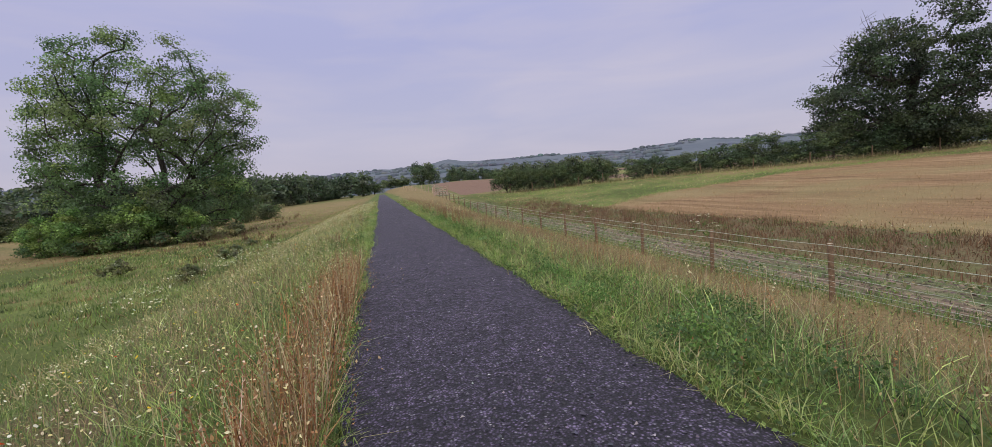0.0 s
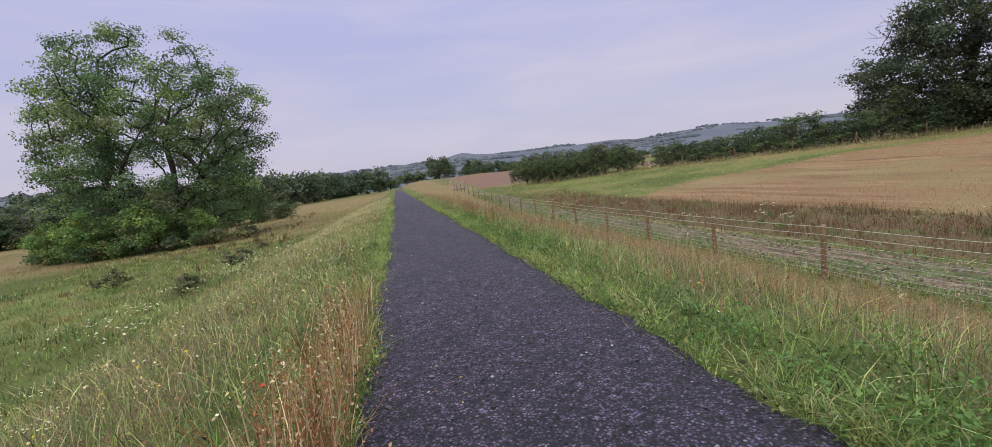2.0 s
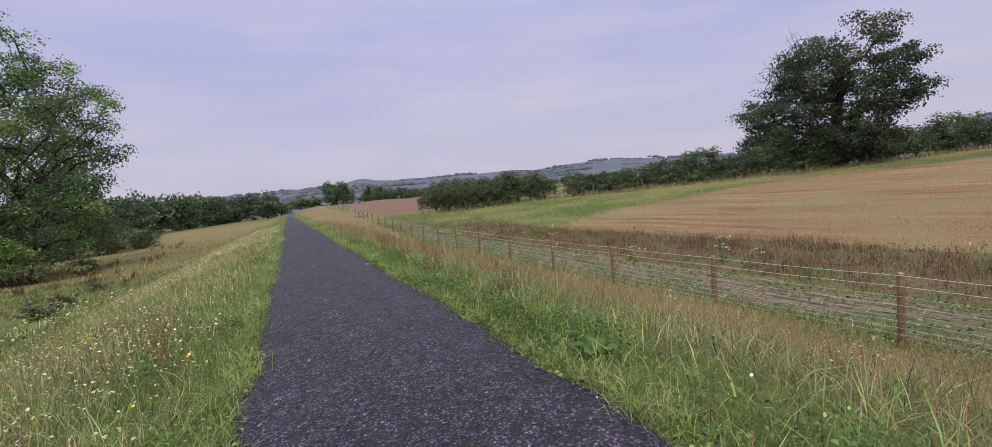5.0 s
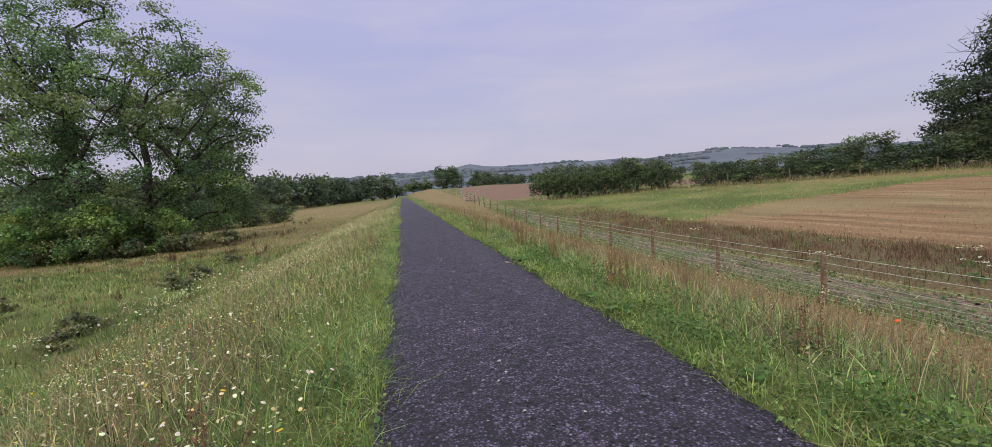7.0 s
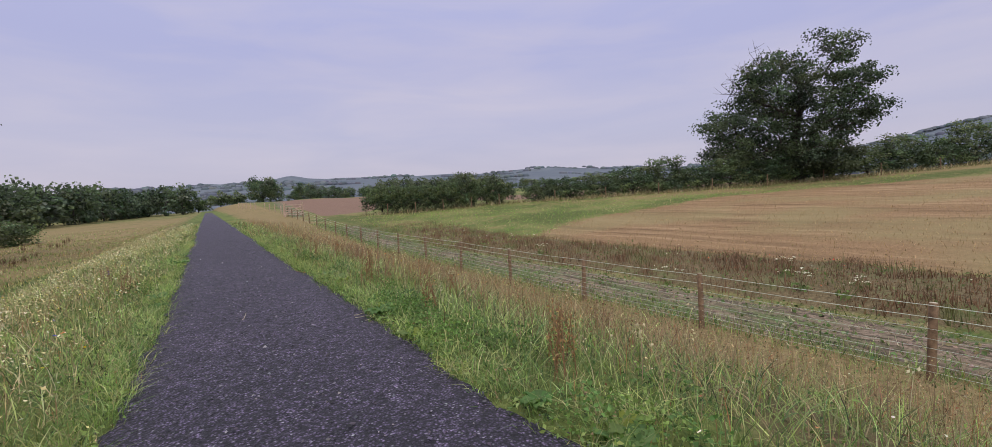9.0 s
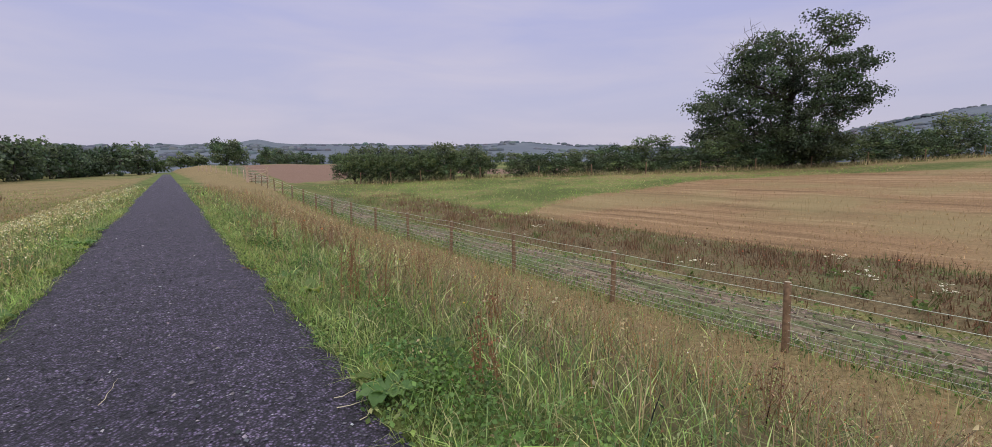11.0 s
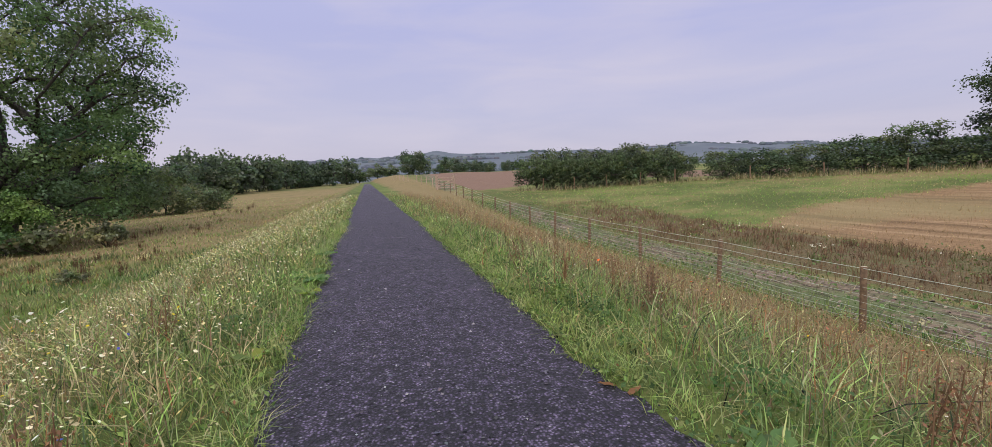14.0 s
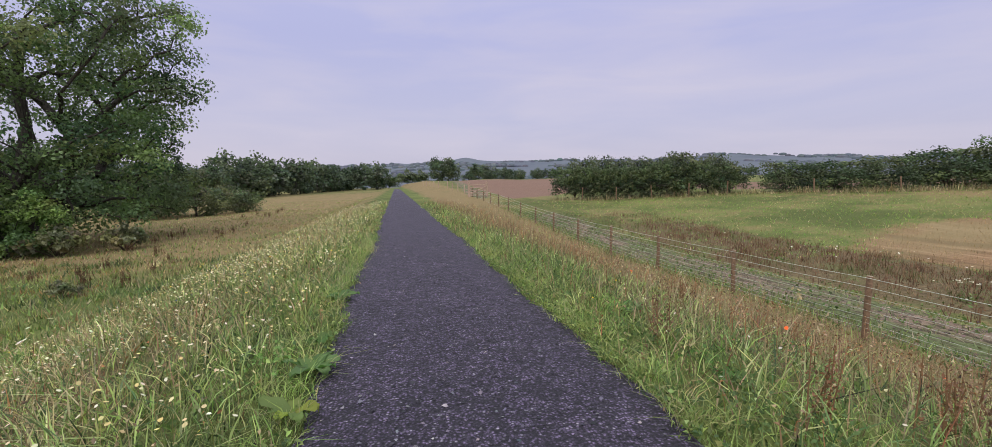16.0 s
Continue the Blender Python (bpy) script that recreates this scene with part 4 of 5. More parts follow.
def edge_fade(x, y, sgn):
    """Grass stops at the ragged edge of the path."""
    return np.abs(x) > path_edge(y, sgn) - 0.04 + 0.03 * RNG.normal(0, 1, len(x))


def verge(name, label, sgn, n_green, n_low, n_tan):
    H = Heap()
    x, y = sow(n_green, 0.85, 7.0 if sgn < 0 else 8.4, -5.0, 56.0, 3.2, 10.0)
    x = x * sgn
    k = edge_fade(x, y, sgn)
    x, y = x[k], y[k]
    d = np.abs(x) - 1.0
    clump = patch(x, y, 0.22, 4.0) * 0.55 + patch(x, y, 0.75, 8.0) * 0.45
    keep = RNG.random(len(x)) < 0.45 + clump
    x, y, d, clump = x[keep], y[keep], d[keep], clump[keep]
    n = len(x)
    hh = (0.06 + 0.09 * sstep(0.05, 0.7, d) + 0.13 * clump * sstep(-0.1, 0.35, d)) * RNG.uniform(0.45, 1.45, n)
    C = tints(n, G_GREEN, 0.4) * (0.62 + 0.9 * clump)[:, None] * (0.8 + 0.4 * patch(x, y, 1.5, 13.0))[:, None]
    dryness = patch(x, y, 1.7, 2.0 + sgn) * 0.7 + (0.45 * sstep(0.9, 2.6, d) if sgn > 0 else 0.15 + 0.22 * sstep(0.4, 1.6, d) - 0.45 * (1 - sstep(5.0, 9.5, y)) * sstep(0.3, 0.9, d))
    isdry = RNG.random(n) < np.clip(dryness - 0.25, 0, 0.8) * 0.8
    C[isdry] = tints(int(isdry.sum()), G_TAN if sgn < 0 else R_TAN, 0.28)
    blades(H, on_ground(x, y, -0.02), hh, RNG.uniform(0.0035, 0.0085, n) * (1 + 0.06 * np.maximum(y - 14, 0)), np.abs(RNG.normal(0.85, 0.5, n)), C)
    # small leaves near the ground
    x, y = sow(n_low, 0.85, 7.2 if sgn < 0 else 8.0, -5.0, 40.0, 3.0, 9.0)
    x = x * sgn
    k = edge_fade(x, y, sgn)
    x, y = x[k], y[k]
    n = len(x)
    d = np.abs(x) - 1.0
    lush = patch(x, y, 0.5, 6.0)
    C = tints(n, G_GREEN[:4], 0.28) * (0.7 + 0.6 * lush)[:, None]
    leaves(H, on_ground(x, y, 0.0) + np.column_stack([np.zeros((n, 2)), RNG.uniform(0.0, 1.0, n) * (0.04 + 0.20 * lush * sstep(-0.05, 0.35, d))]), RNG.uniform(0.015, 0.04, n) * (1 + 0.03 * np.maximum(y - 10, 0)), C, 0.8)
    tagged(new(name, H.mesh(name, GRASS)), label, "grass", kind="stuff")
    # seeding stems
    S = Heap()
    x, y = sow(n_tan, 1.05, 6.6 if sgn < 0 else 8.0, -5.0, 60.0, 5.5 if sgn > 0 else 4.2, 13.0)
    x = x * sgn
    d = np.abs(x) - 1.0
    p = patch(x, y, 1.3, 5.0 + sgn) * 0.75 + 0.25 * patch(x, y, 0.4, 1.0)
    if sgn > 0:
        p = p * 0.4 + 0.6 * sstep(0.8, 2.4, d)
    else:
        p = np.maximum(p * 0.65 * (1 - 0.6 * (1 - sstep(5.0, 9.5, y))), 1.4 * np.exp(-((d - 0.25) / 0.28) ** 2) * (1 - sstep(4.0, 8.0, y)))
    k = RNG.random(len(x)) < p
    x, y, d = x[k], y[k], d[k]
    n = len(x)
    hh = RNG.uniform(0.2, 0.5, n) * (0.74 if sgn < 0 else 1.0) * (0.5 + 0.5 * sstep(0.1, 0.8, d)) * (0.75 + 0.5 * patch(x, y, 0.6, 3.0))
    C = tints(n, G_TAN if sgn < 0 else R_TAN, 0.28)
    rust = RNG.random(n) < (0.15 + 0.6 * (1 - sstep(3.5, 8.0, y)) * (sgn < 0) * (d < 0.6) + 0.4 * (patch(x, y, 0.8, 12.0) > 0.75))
    C[rust] = tints(int(rust.sum()), G_RUST, 0.25)
    tip = blades(S, on_ground(x, y, -0.02), hh, RNG.uniform(0.003, 0.006, n) * (1 + 0.06 * np.maximum(y - 14, 0)), np.abs(RNG.normal(0.32, 0.28, n)), C, droop=0.3)
    m = len(tip)
    for f in (0.0, 0.05):
        q = tip - np.column_stack([np.zeros((m, 2)), np.full(m, f)]) + RNG.normal(0, 0.009, (m, 3))
        leaves(S, q, RNG.uniform(0.012, 0.026, m) * (1 + 0.03 * np.maximum(y - 14, 0)), np.clip(C * RNG.uniform(0.7, 1.3, (m, 1)), 0, 1), 0.0)
    tagged(new("seeding_" + name, S.mesh("seeding_" + name, STEM)), "tan and rust-coloured seeding grass stems on the bank", "grass", kind="stuff")


verge("verge_grass", "long green and straw-coloured grass sloping from the path", -1, 72000, 18000, 18000)
verge("bank_grass", "lush green verge grass fading to dry stems", 1, 68000, 14000, 30000)

# short dense grass under the taller blades
H = Heap()
for sgn in (-1, 1):
    n = 30000
    x, y = 0.95 + 3.4 * RNG.random(n) ** 1.5, RNG.uniform(0.3, 31, n)
    x = sgn * x
    k = edge_fade(x, y, sgn)
    x, y = x[k], y[k]
    n = len(x)
    C = tints(n, G_GREEN, 0.35) * (0.65 + 0.7 * patch(x, y, 0.3, 5.0))[:, None]
    k = RNG.random(n) < 0.15 + 0.4 * sstep(0.9, 2.4, np.abs(x) - 1)
    C[k] = tints(int(k.sum()), R_TAN, 0.3)
    blades(H, on_ground(x, y, -0.02), RNG.uniform(0.06, 0.2, n) * (0.55 + 0.45 * sstep(0.0, 0.4, np.abs(x) - 1)), RNG.uniform(0.005, 0.011, n), np.abs(RNG.normal(0.7, 0.4, n)), np.clip(C, 0.01, 1), tri=True)
tagged(new("short_grass", H.mesh("short_grass", GRASS)), "short dense green grass beside the path", "grass", kind="stuff")

# creeping leaves along both edges of the path
H = Heap()
for sgn in (-1, 1):
    n = 4000 if sgn < 0 else 9000
    y = RNG.uniform(0.5, 30, n)
    x = sgn * (path_edge(y, sgn) - 0.05 + np.abs(RNG.normal(0, 0.16, n)))
    k = RNG.random(n) < 0.35 + 0.65 * np.clip(patch(x, y, 0.35, 9.0), 0, 1)
    x, y = x[k], y[k]
    n = len(x)
    C = tints(n, G_GREEN[:4], 0.3)
    leaves(H, on_ground(x, y, 0.015) + np.column_stack([np.zeros((n, 2)), RNG.uniform(0, 0.07, n)]), RNG.uniform(0.015, 0.045, n), C, 1.0, 0.34)
tagged(new("edge_creepers", H.mesh("edge_creepers", GRASS)), "low creeping green leaves along the path edges", "plants", kind="stuff")

# mats of clover and nettle leaves beside the path
H = Heap()
for k in range(112):
    sgn = 1 if k % 9 or k >= 90 else -1
    y0 = 11.6 + RNG.normal(0, 0.8) if k < 14 else RNG.uniform(1.5, 31)
    x0 = (1.25 if k < 14 else 1.2) + abs(RNG.normal(0, 0.3))
    if k >= 90:
        y0, x0 = RNG.uniform(1.6, 5.0), RNG.uniform(1.2, 2.4)
    n = RNG.integers(170, 280)
    x, y = sgn * (x0 + RNG.normal(0, 0.13, n)), y0 + RNG.normal(0, 0.22, n)
    q = np.exp(-((np.abs(x) - x0) / 0.2) ** 2 - ((y - y0) / 0.3) ** 2)
    c = tints(1, [(0.09, 0.16, 0.05), (0.12, 0.205, 0.06), (0.155, 0.25, 0.075), (0.072, 0.128, 0.048)], 0.12)
    ok = np.abs(x) > 1.0
    P = on_ground(x, y, 0.02) + np.column_stack([np.zeros((n, 2)), q * RNG.uniform(0.05, 0.24, n)])
    leaves(H, P[ok], RNG.uniform(0.016, 0.036, n)[ok], np.clip(c * (1 + RNG.normal(0, 0.25, (n, 1))), 0.01, 1)[ok], 1.2, 0.38)
tagged(new("clover_mats", H.mesh("clover_mats", GRASS)), "lush mats of green clover and nettle leaves", "plants", kind="stuff")

# tall bent grasses that overhang the edge
H = Heap()
FRESH = [(0.172, 0.258, 0.075), (0.245, 0.33, 0.105), (0.32, 0.39, 0.15), (0.115, 0.185, 0.06), (0.35, 0.35, 0.185)]
for sgn in (-1, 1):
    for k in range(980):
        y0 = RNG.uniform(-1, 34)
        rim = k < 620
        x0 = sgn * (float(path_edge(y0, sgn)) + (0.03 + abs(RNG.normal(0, 0.09)) if rim else abs(RNG.normal(0, 0.6))))
        n = RNG.integers(9, 20)
        x, y = x0 + RNG.normal(0, 0.05, n), y0 + RNG.normal(0, 0.07, n)
        c = tints(1, FRESH, 0.15)
        h = RNG.uniform(0.10, 0.24, n) if rim else RNG.uniform(0.12, 0.30, n)
        blades(H, on_ground(x, y, -0.02), h, RNG.uniform(0.003, 0.0065, n), np.abs(RNG.normal(0.9, 0.4, n)), np.clip(c * (1 + RNG.normal(0, 0.18, (n, 1))), 0.01, 1), droop=0.9)
tagged(new("grass_tufts", H.mesh("grass_tufts", GRASS)), "arching tufts of long green grass at the path edge", "grass", kind="stuff")


# rust-coloured stand of dry grass beside the path
H = Heap()
n = 3300
y = RNG.uniform(0.6, 8.5, n)
x = -1.04 - np.abs(RNG.normal(0, 0.24, n))
k = RNG.random(n) < np.clip(0.25 + patch(x, y, 0.6, 2.0), 0, 1) * (1 - sstep(5.5, 8.5, y))
x, y = x[k], y[k]
n = len(x)
C = tints(n, G_RUST + G_TAN[:3], 0.28)
tip = blades(H, on_ground(x, y, -0.02), RNG.uniform(0.25, 0.62, n), RNG.uniform(0.004, 0.008, n), np.abs(RNG.normal(0.28, 0.2, n)), C, droop=0.3)
for f in (0.0, 0.06, 0.12):
    leaves(H, tip - (0, 0, f) + RNG.normal(0, 0.010, (n, 3)), RNG.uniform(0.010, 0.026, n), np.clip(C * RNG.uniform(0.7, 1.3, (n, 1)), 0, 1), 0.0)
tagged(new("rust_grass", H.mesh("rust_grass", STEM)), "stand of rust-coloured dry seeding grass beside the path", "grass", kind="stuff")

# long pale stalks that stand and lean out of the bank grass
H = Heap()
for _ in range(150):
    y0 = RNG.uniform(1.5, 32)
    x0 = 1.5 + abs(RNG.normal(0, 1.1)) if RNG.random() < 0.75 else -1.4 - abs(RNG.normal(0, 0.9))
    a, tall, bend = RNG.uniform(0, math.tau), RNG.uniform(0.35, 0.72), RNG.uniform(0.05, 0.55)
    c = tints(1, [(0.50, 0.45, 0.30), (0.42, 0.36, 0.22), (0.33, 0.36, 0.17)], 0.15)
    q = np.array((x0, y0, float(height(x0, y0)) - 0.02))
    for k in range(5):
        f = (k + 1) / 5
        b = np.array((x0 + math.cos(a) * bend * tall * f * f, y0 + math.sin(a) * bend * tall * f * f, q[2] + tall / 5 * (1 - 0.5 * bend * f)))
        tube(H, q, b, 0.0028 - 0.0003 * k, 0.0025 - 0.0003 * k, c, 3)
        q = b
    leaves(H, q + RNG.normal(0, 0.02, (7, 3)) * (1, 1, 2.4), RNG.uniform(0.015, 0.035, 7), np.repeat(c, 7, 0), 0.0)
tagged(new("bent_stalks", H.mesh("bent_stalks", STEM)), "long pale dry stalks leaning out of the bank grass", "grass", kind="stuff")

# tufts and clods on the green margin of the cut field
H = Heap()
n = 26000
x, y = RNG.uniform(12, 60, n), RNG.uniform(30, 66, n)
k = (y > np.interp(x, TOP_X, TOP_Y) - 1.0) & (y < np.where(x < 31, 66, 58.4 - 0.77 * (x - 32.7)))
x, y = x[k], y[k]
n = len(x)
C = tints(n, [(0.14, 0.26, 0.055), (0.20, 0.34, 0.08), (0.28, 0.37, 0.11)], 0.2)
k = RNG.random(n) < np.clip(1.6 * (0.6 * patch(x, y, 2.6, 4.0) + 0.4 * patch(0.3 * x, y, 0.7, 9.0)) - 0.5, 0, 0.95)
C[k] = tints(int(k.sum()), G_TAN, 0.25)
blades(H, on_ground(x, y), RNG.uniform(0.05, 0.18, n), RNG.uniform(0.02, 0.05, n), np.abs(RNG.normal(0.8, 0.4, n)), C, tri=True)
tagged(new("margin_grass", H.mesh("margin_grass", GRASS)), "uneven green grass on the field margin", "grass", kind="stuff")


# rough tufts farther out on the low meadow
H = Heap()
n = 18000
y = 32 + 90 * RNG.uniform(0, 1, n) ** 1.2
x = -5.0 - (4 + 0.35 * y) * RNG.uniform(0, 1, n)
C = tints(n, G_GREEN[:4] + G_TAN, 0.3)
k = RNG.random(n) < 0.9 * patch(x, y, 3.0, 2.0)
C[k] = tints(int(k.sum()), G_GREEN[:3], 0.25)
C[patch(x, y, 4.0, 5.0) > 0.7] *= (1.0, 0.8, 0.7)
blades(H, on_ground(x, y), RNG.uniform(0.07, 0.22, n), RNG.uniform(0.03, 0.08, n), np.abs(RNG.normal(0.7, 0.3, n)), C, tri=True)
tagged(new("meadow_tufts", H.mesh("meadow_tufts", GRASS)), "rough tan and green tufts on the low meadow", "grass", kind="stuff")


# flowers
def flowers(name, label, n, x0, x1, y0, y1, colours, r, hgt, stem, sides=6, cluster=0.5, seed=3.0, near=5.0):
    S, Pn = Heap(), Heap()
    x, y = sow(n * 3, x0, x1, y0, y1, near, 16.0) if x0 > 0 else sow(n * 3, -x1, -x0, y0, y1, near, 16.0)
    if x0 < 0:
        x = -x
    k = RNG.random(len(x)) < np.clip(patch(x, y, 1.1, seed), 0, 1) ** (1 + 3 * cluster)
    x, y = x[k][:n], y[k][:n]
    n = len(x)
    P = on_ground(x, y, -0.02)
    tip = blades(S, P, RNG.uniform(*hgt, n), np.full(n, 0.004), np.abs(RNG.normal(0.12, 0.1, n)), tints(n, stem, 0.15), droop=0.2)
    heads(Pn, tip + (0, 0, 0.004), RNG.uniform(*r, n) * (1 + 0.05 * np.maximum(y - 27, 0)), tints(n, colours, 0.1), sides)
    a = new(name, Pn.mesh(name, PETAL))
    b = new("stalks", S.mesh("stalks", STEM))
    b.parent = a
    tagged(a, label, "flowers", kind="stuff")


GRN = [(0.10, 0.14, 0.05), (0.15, 0.16, 0.06)]
flowers("white_meadow_flowers", "small flat white yarrow heads scattered on the bank", 7200, -6.4, -1.25, 0.0, 58.0, [(0.66, 0.60, 0.42), (0.74, 0.71, 0.56), (0.60, 0.52, 0.26)], (0.005, 0.0135), (0.20, 0.36), GRN, sides=6, cluster=0.22)
flowers("yarrow_drift", "drift of cream and yellowish yarrow on the bank", 1600, -5.6, -1.3, 20.0, 38.0, [(0.66, 0.60, 0.40), (0.74, 0.70, 0.54), (0.62, 0.54, 0.24)], (0.007, 0.016), (0.20, 0.34), GRN, sides=6, cluster=0.3, seed=4.5, near=9.0)
flowers("meadowsweet", "pale cream meadowsweet drifts at the foot of the bank", 480, -9.8, -7.0, 15.0, 33.0, [(0.62, 0.62, 0.50), (0.50, 0.52, 0.40)], (0.018, 0.04), (0.22, 0.42), GRN, sides=7, cluster=0.5, seed=7.0, near=40.0)
flowers("white_verge_flowers", "few white clover and daisy heads in grass", 160, 1.3, 7.5, 2.0, 45.0, [(0.7, 0.68, 0.6)], (0.006, 0.012), (0.12, 0.32), GRN, cluster=0.3)
flowers("yellow_flowers", "small yellow ragwort and hawkbit flowers in grass", 420, -7.5, -1.2, 0.0, 45.0, [(0.62, 0.45, 0.02), (0.7, 0.55, 0.06)], (0.007, 0.014), (0.2, 0.42), GRN, seed=9.0)
flowers("cream_umbels", "creamy flat umbels at the edge of the path", 34, 1.15, 2.2, 22.0, 33.0, [(0.62, 0.60, 0.48)], (0.006, 0.013), (0.2, 0.34), GRN, sides=7, seed=3.5, cluster=0.5)
flowers("bank_poppies", "few orange-red poppies on the dry bank", 7, 2.4, 5.5, 10.0, 30.0, [(0.68, 0.12, 0.03)], (0.016, 0.026), (0.3, 0.45), GRN, seed=6.5, cluster=0.1)
flowers("yellow_bank_flowers", "scattered small yellow flowers on the bank", 90, 1.2, 6.0, 3.0, 40.0, [(0.6, 0.44, 0.03)], (0.006, 0.012), (0.2, 0.4), GRN, seed=5.0)
flowers("blue_flowers", "few blue cornflowers among the grass", 14, -5.0, -1.4, 2.0, 32.0, [(0.09, 0.10, 0.42)], (0.008, 0.014), (0.25, 0.45), GRN, seed=1.0, cluster=0.1)
flowers("red_poppies", "few small red poppies among dry grass", 16, -3.5, -1.2, 1.5, 18.0, [(0.62, 0.07, 0.02)], (0.012, 0.02), (0.25, 0.45), GRN, seed=2.0, cluster=0.1)
flowers("white_umbels", "flat white umbel flowers in tall grass", 240, -3.2, -1.25, 11.0, 17.0, [(0.64, 0.62, 0.52)], (0.006, 0.013), (0.25, 0.45), GRN, seed=8.0, cluster=0.9)
flowers("field_poppies", "red poppies beyond the wire fence", 14, 11.5, 15.0, 13.0, 24.0, [(0.55, 0.08, 0.03)], (0.014, 0.024), (0.5, 0.75), GRN, seed=4.0, cluster=0.1, near=40.0)
flowers("field_umbels", "white umbel flowers in brown weeds beyond the fence", 120, 12.0, 16.5, 6.0, 46.0, [(0.6, 0.58, 0.5)], (0.014, 0.028), (0.4, 0.7), GRN, seed=6.0, near=40.0)


# umbels of a few tall hogweeds beyond the wire
for x0, y0 in ((13.1, 17.9), (13.2, 19.0), (14.5, 20.1), (12.2, 22.7), (13.3, 31.0)):
    H = Heap()
    z0 = float(height(x0, y0))
    for _ in range(6):
        a = np.array((x0 + RNG.normal(0, 0.05), y0 + RNG.normal(0, 0.05), z0 - 0.02))
        b = a + (RNG.normal(0, 0.16), RNG.normal(0, 0.2), RNG.uniform(0.42, 0.62))
        tube(H, a, b, 0.007, 0.004, (0.14, 0.17, 0.07), 4)
        for _ in range(9):
            c = b + (RNG.normal(0, 0.035), RNG.normal(0, 0.035), RNG.uniform(0.02, 0.05))
            tube(H, b, c, 0.002, 0.002, (0.14, 0.17, 0.07), 3)
            heads(H, c[None], np.array([RNG.uniform(0.012, 0.022)]), np.array([(0.66, 0.64, 0.56)]), 6)
    n = 26
    leaves(H, np.array((x0, y0, z0 + 0.12)) + RNG.normal(0, 0.1, (n, 3)) * (1, 1, 0.6), RNG.uniform(0.08, 0.16, n), tints(n, [(0.10, 0.15, 0.05), (0.14, 0.19, 0.07)], 0.15))
    tagged(new("hogweed", H.mesh("hogweed", PETAL)), "flat white umbels on green stems among brown weeds", "plant", "hogweeds beyond the fence")


# ---- brown weeds along the ditch ----
H = Heap()
n = 52000
x = RNG.uniform(11.9, 18.4, n)
y = -4 + 58 * RNG.uniform(0, 1, n) ** 1.15
mass = 0.5 * patch(x, y, 1.2, 3.0) + 0.5 * patch(x, y, 0.45, 8.0)
k = RNG.random(n) < (0.25 + 0.9 * mass) * (0.3 + 0.7 * sstep(11.8, 13.4, x + 0.7 * wob(y, 0 * y, 2.0))) * (1 - 0.7 * sstep(42, 52, y)) * (1 - sstep(17.2, 18.4, x + 0.6 * wob(y, x, 0.9)))
x, y, mass = x[k], y[k], mass[k]
n = len(x)
tone = patch(x, y, 0.6, 6.0) + 0.4 * patch(x, y, 2.1, 14.0) + RNG.normal(0, 0.09, n)
shades = np.array([(0.10, 0.07, 0.046), (0.17, 0.095, 0.06), (0.135, 0.082, 0.054), (0.20, 0.135, 0.084), (0.125, 0.125, 0.056), (0.095, 0.115, 0.045)])
C = np.clip(shades[np.clip((tone * 4.2).astype(int), 0, 5)] * (1 + RNG.normal(0, 0.2, (n, 1))), 0.01, 1)
h = RNG.uniform(0.12, 0.46, n) * (0.1 + 1.25 * mass)
blades(H, on_ground(x, y, -0.03), h, RNG.uniform(0.018, 0.04, n), np.abs(RNG.normal(0.35, 0.25, n)), C, tri=True)
k = RNG.random(n) < 0.4
P = on_ground(x[k], y[k]) + np.column_stack([RNG.normal(0, 0.05, (int(k.sum()), 2)), h[k] * RNG.uniform(0.3, 0.9, int(k.sum()))])
leaves(H, P, RNG.uniform(0.03, 0.075, len(P)), C[k], 0.2, 0.3)
n = 5000
x, y = RNG.uniform(11.6, 18.0, n), RNG.uniform(-4, 50, n)
k = patch(x, y, 0.9, 15.0) > 0.6
x, y = x[k], y[k]
n = len(x)
leaves(H, on_ground(x, y, 0.1) + np.column_stack([np.zeros((n, 2)), RNG.uniform(-0.08, 0.2, n)]), RNG.uniform(0.05, 0.13, n), tints(n, [(0.10, 0.14, 0.05), (0.14, 0.175, 0.07)], 0.2))
tagged(new("ditch_weeds", H.mesh("ditch_weeds", STEM)), "rusty brown seeding dock and weeds along the ditch", "weeds", kind="stuff")

# clods on the bare strip
H = Heap()
n = 3600
x, y = RNG.uniform(8.6, 12.4, n), RNG.uniform(0, 54, n)
heads(H, on_ground(x, y, 0.0), RNG.uniform(0.015, 0.055, n), tints(n, [(0.13, 0.095, 0.075), (0.2, 0.15, 0.12), (0.08, 0.06, 0.05)], 0.2), 5, 0.7, 0.3)
tagged(new("earth_clods", H.mesh("earth_clods", GRIT)), "crumbled pinkish-brown clods on the bare strip", "soil", kind="stuff")

# low growth on the bare strip and a green line under the wire
H = Heap()
n = 17000
x, y = RNG.uniform(8.0, 12.4, n), RNG.uniform(-3, 56, n)
k = RNG.random(n) < np.clip(patch(x, y, 0.8, 3.0) - 0.25, 0, 1) + 0.6 * np.exp(-((x - 8.3) / 0.35) ** 2)
x, y = x[k], y[k]
n = len(x)
leaves(H, on_ground(x, y, 0.02) + np.column_stack([np.zeros((n, 2)), RNG.uniform(0, 0.08, n)]), RNG.uniform(0.04, 0.12, n), tints(n, [(0.09, 0.15, 0.05), (0.13, 0.19, 0.07), (0.17, 0.22, 0.10), (0.22, 0.2, 0.12)], 0.25), 1.0, 0.36)
n = 11000
x, y = 8.45 + RNG.normal(0, 0.36, n), RNG.uniform(-3, 60, n)
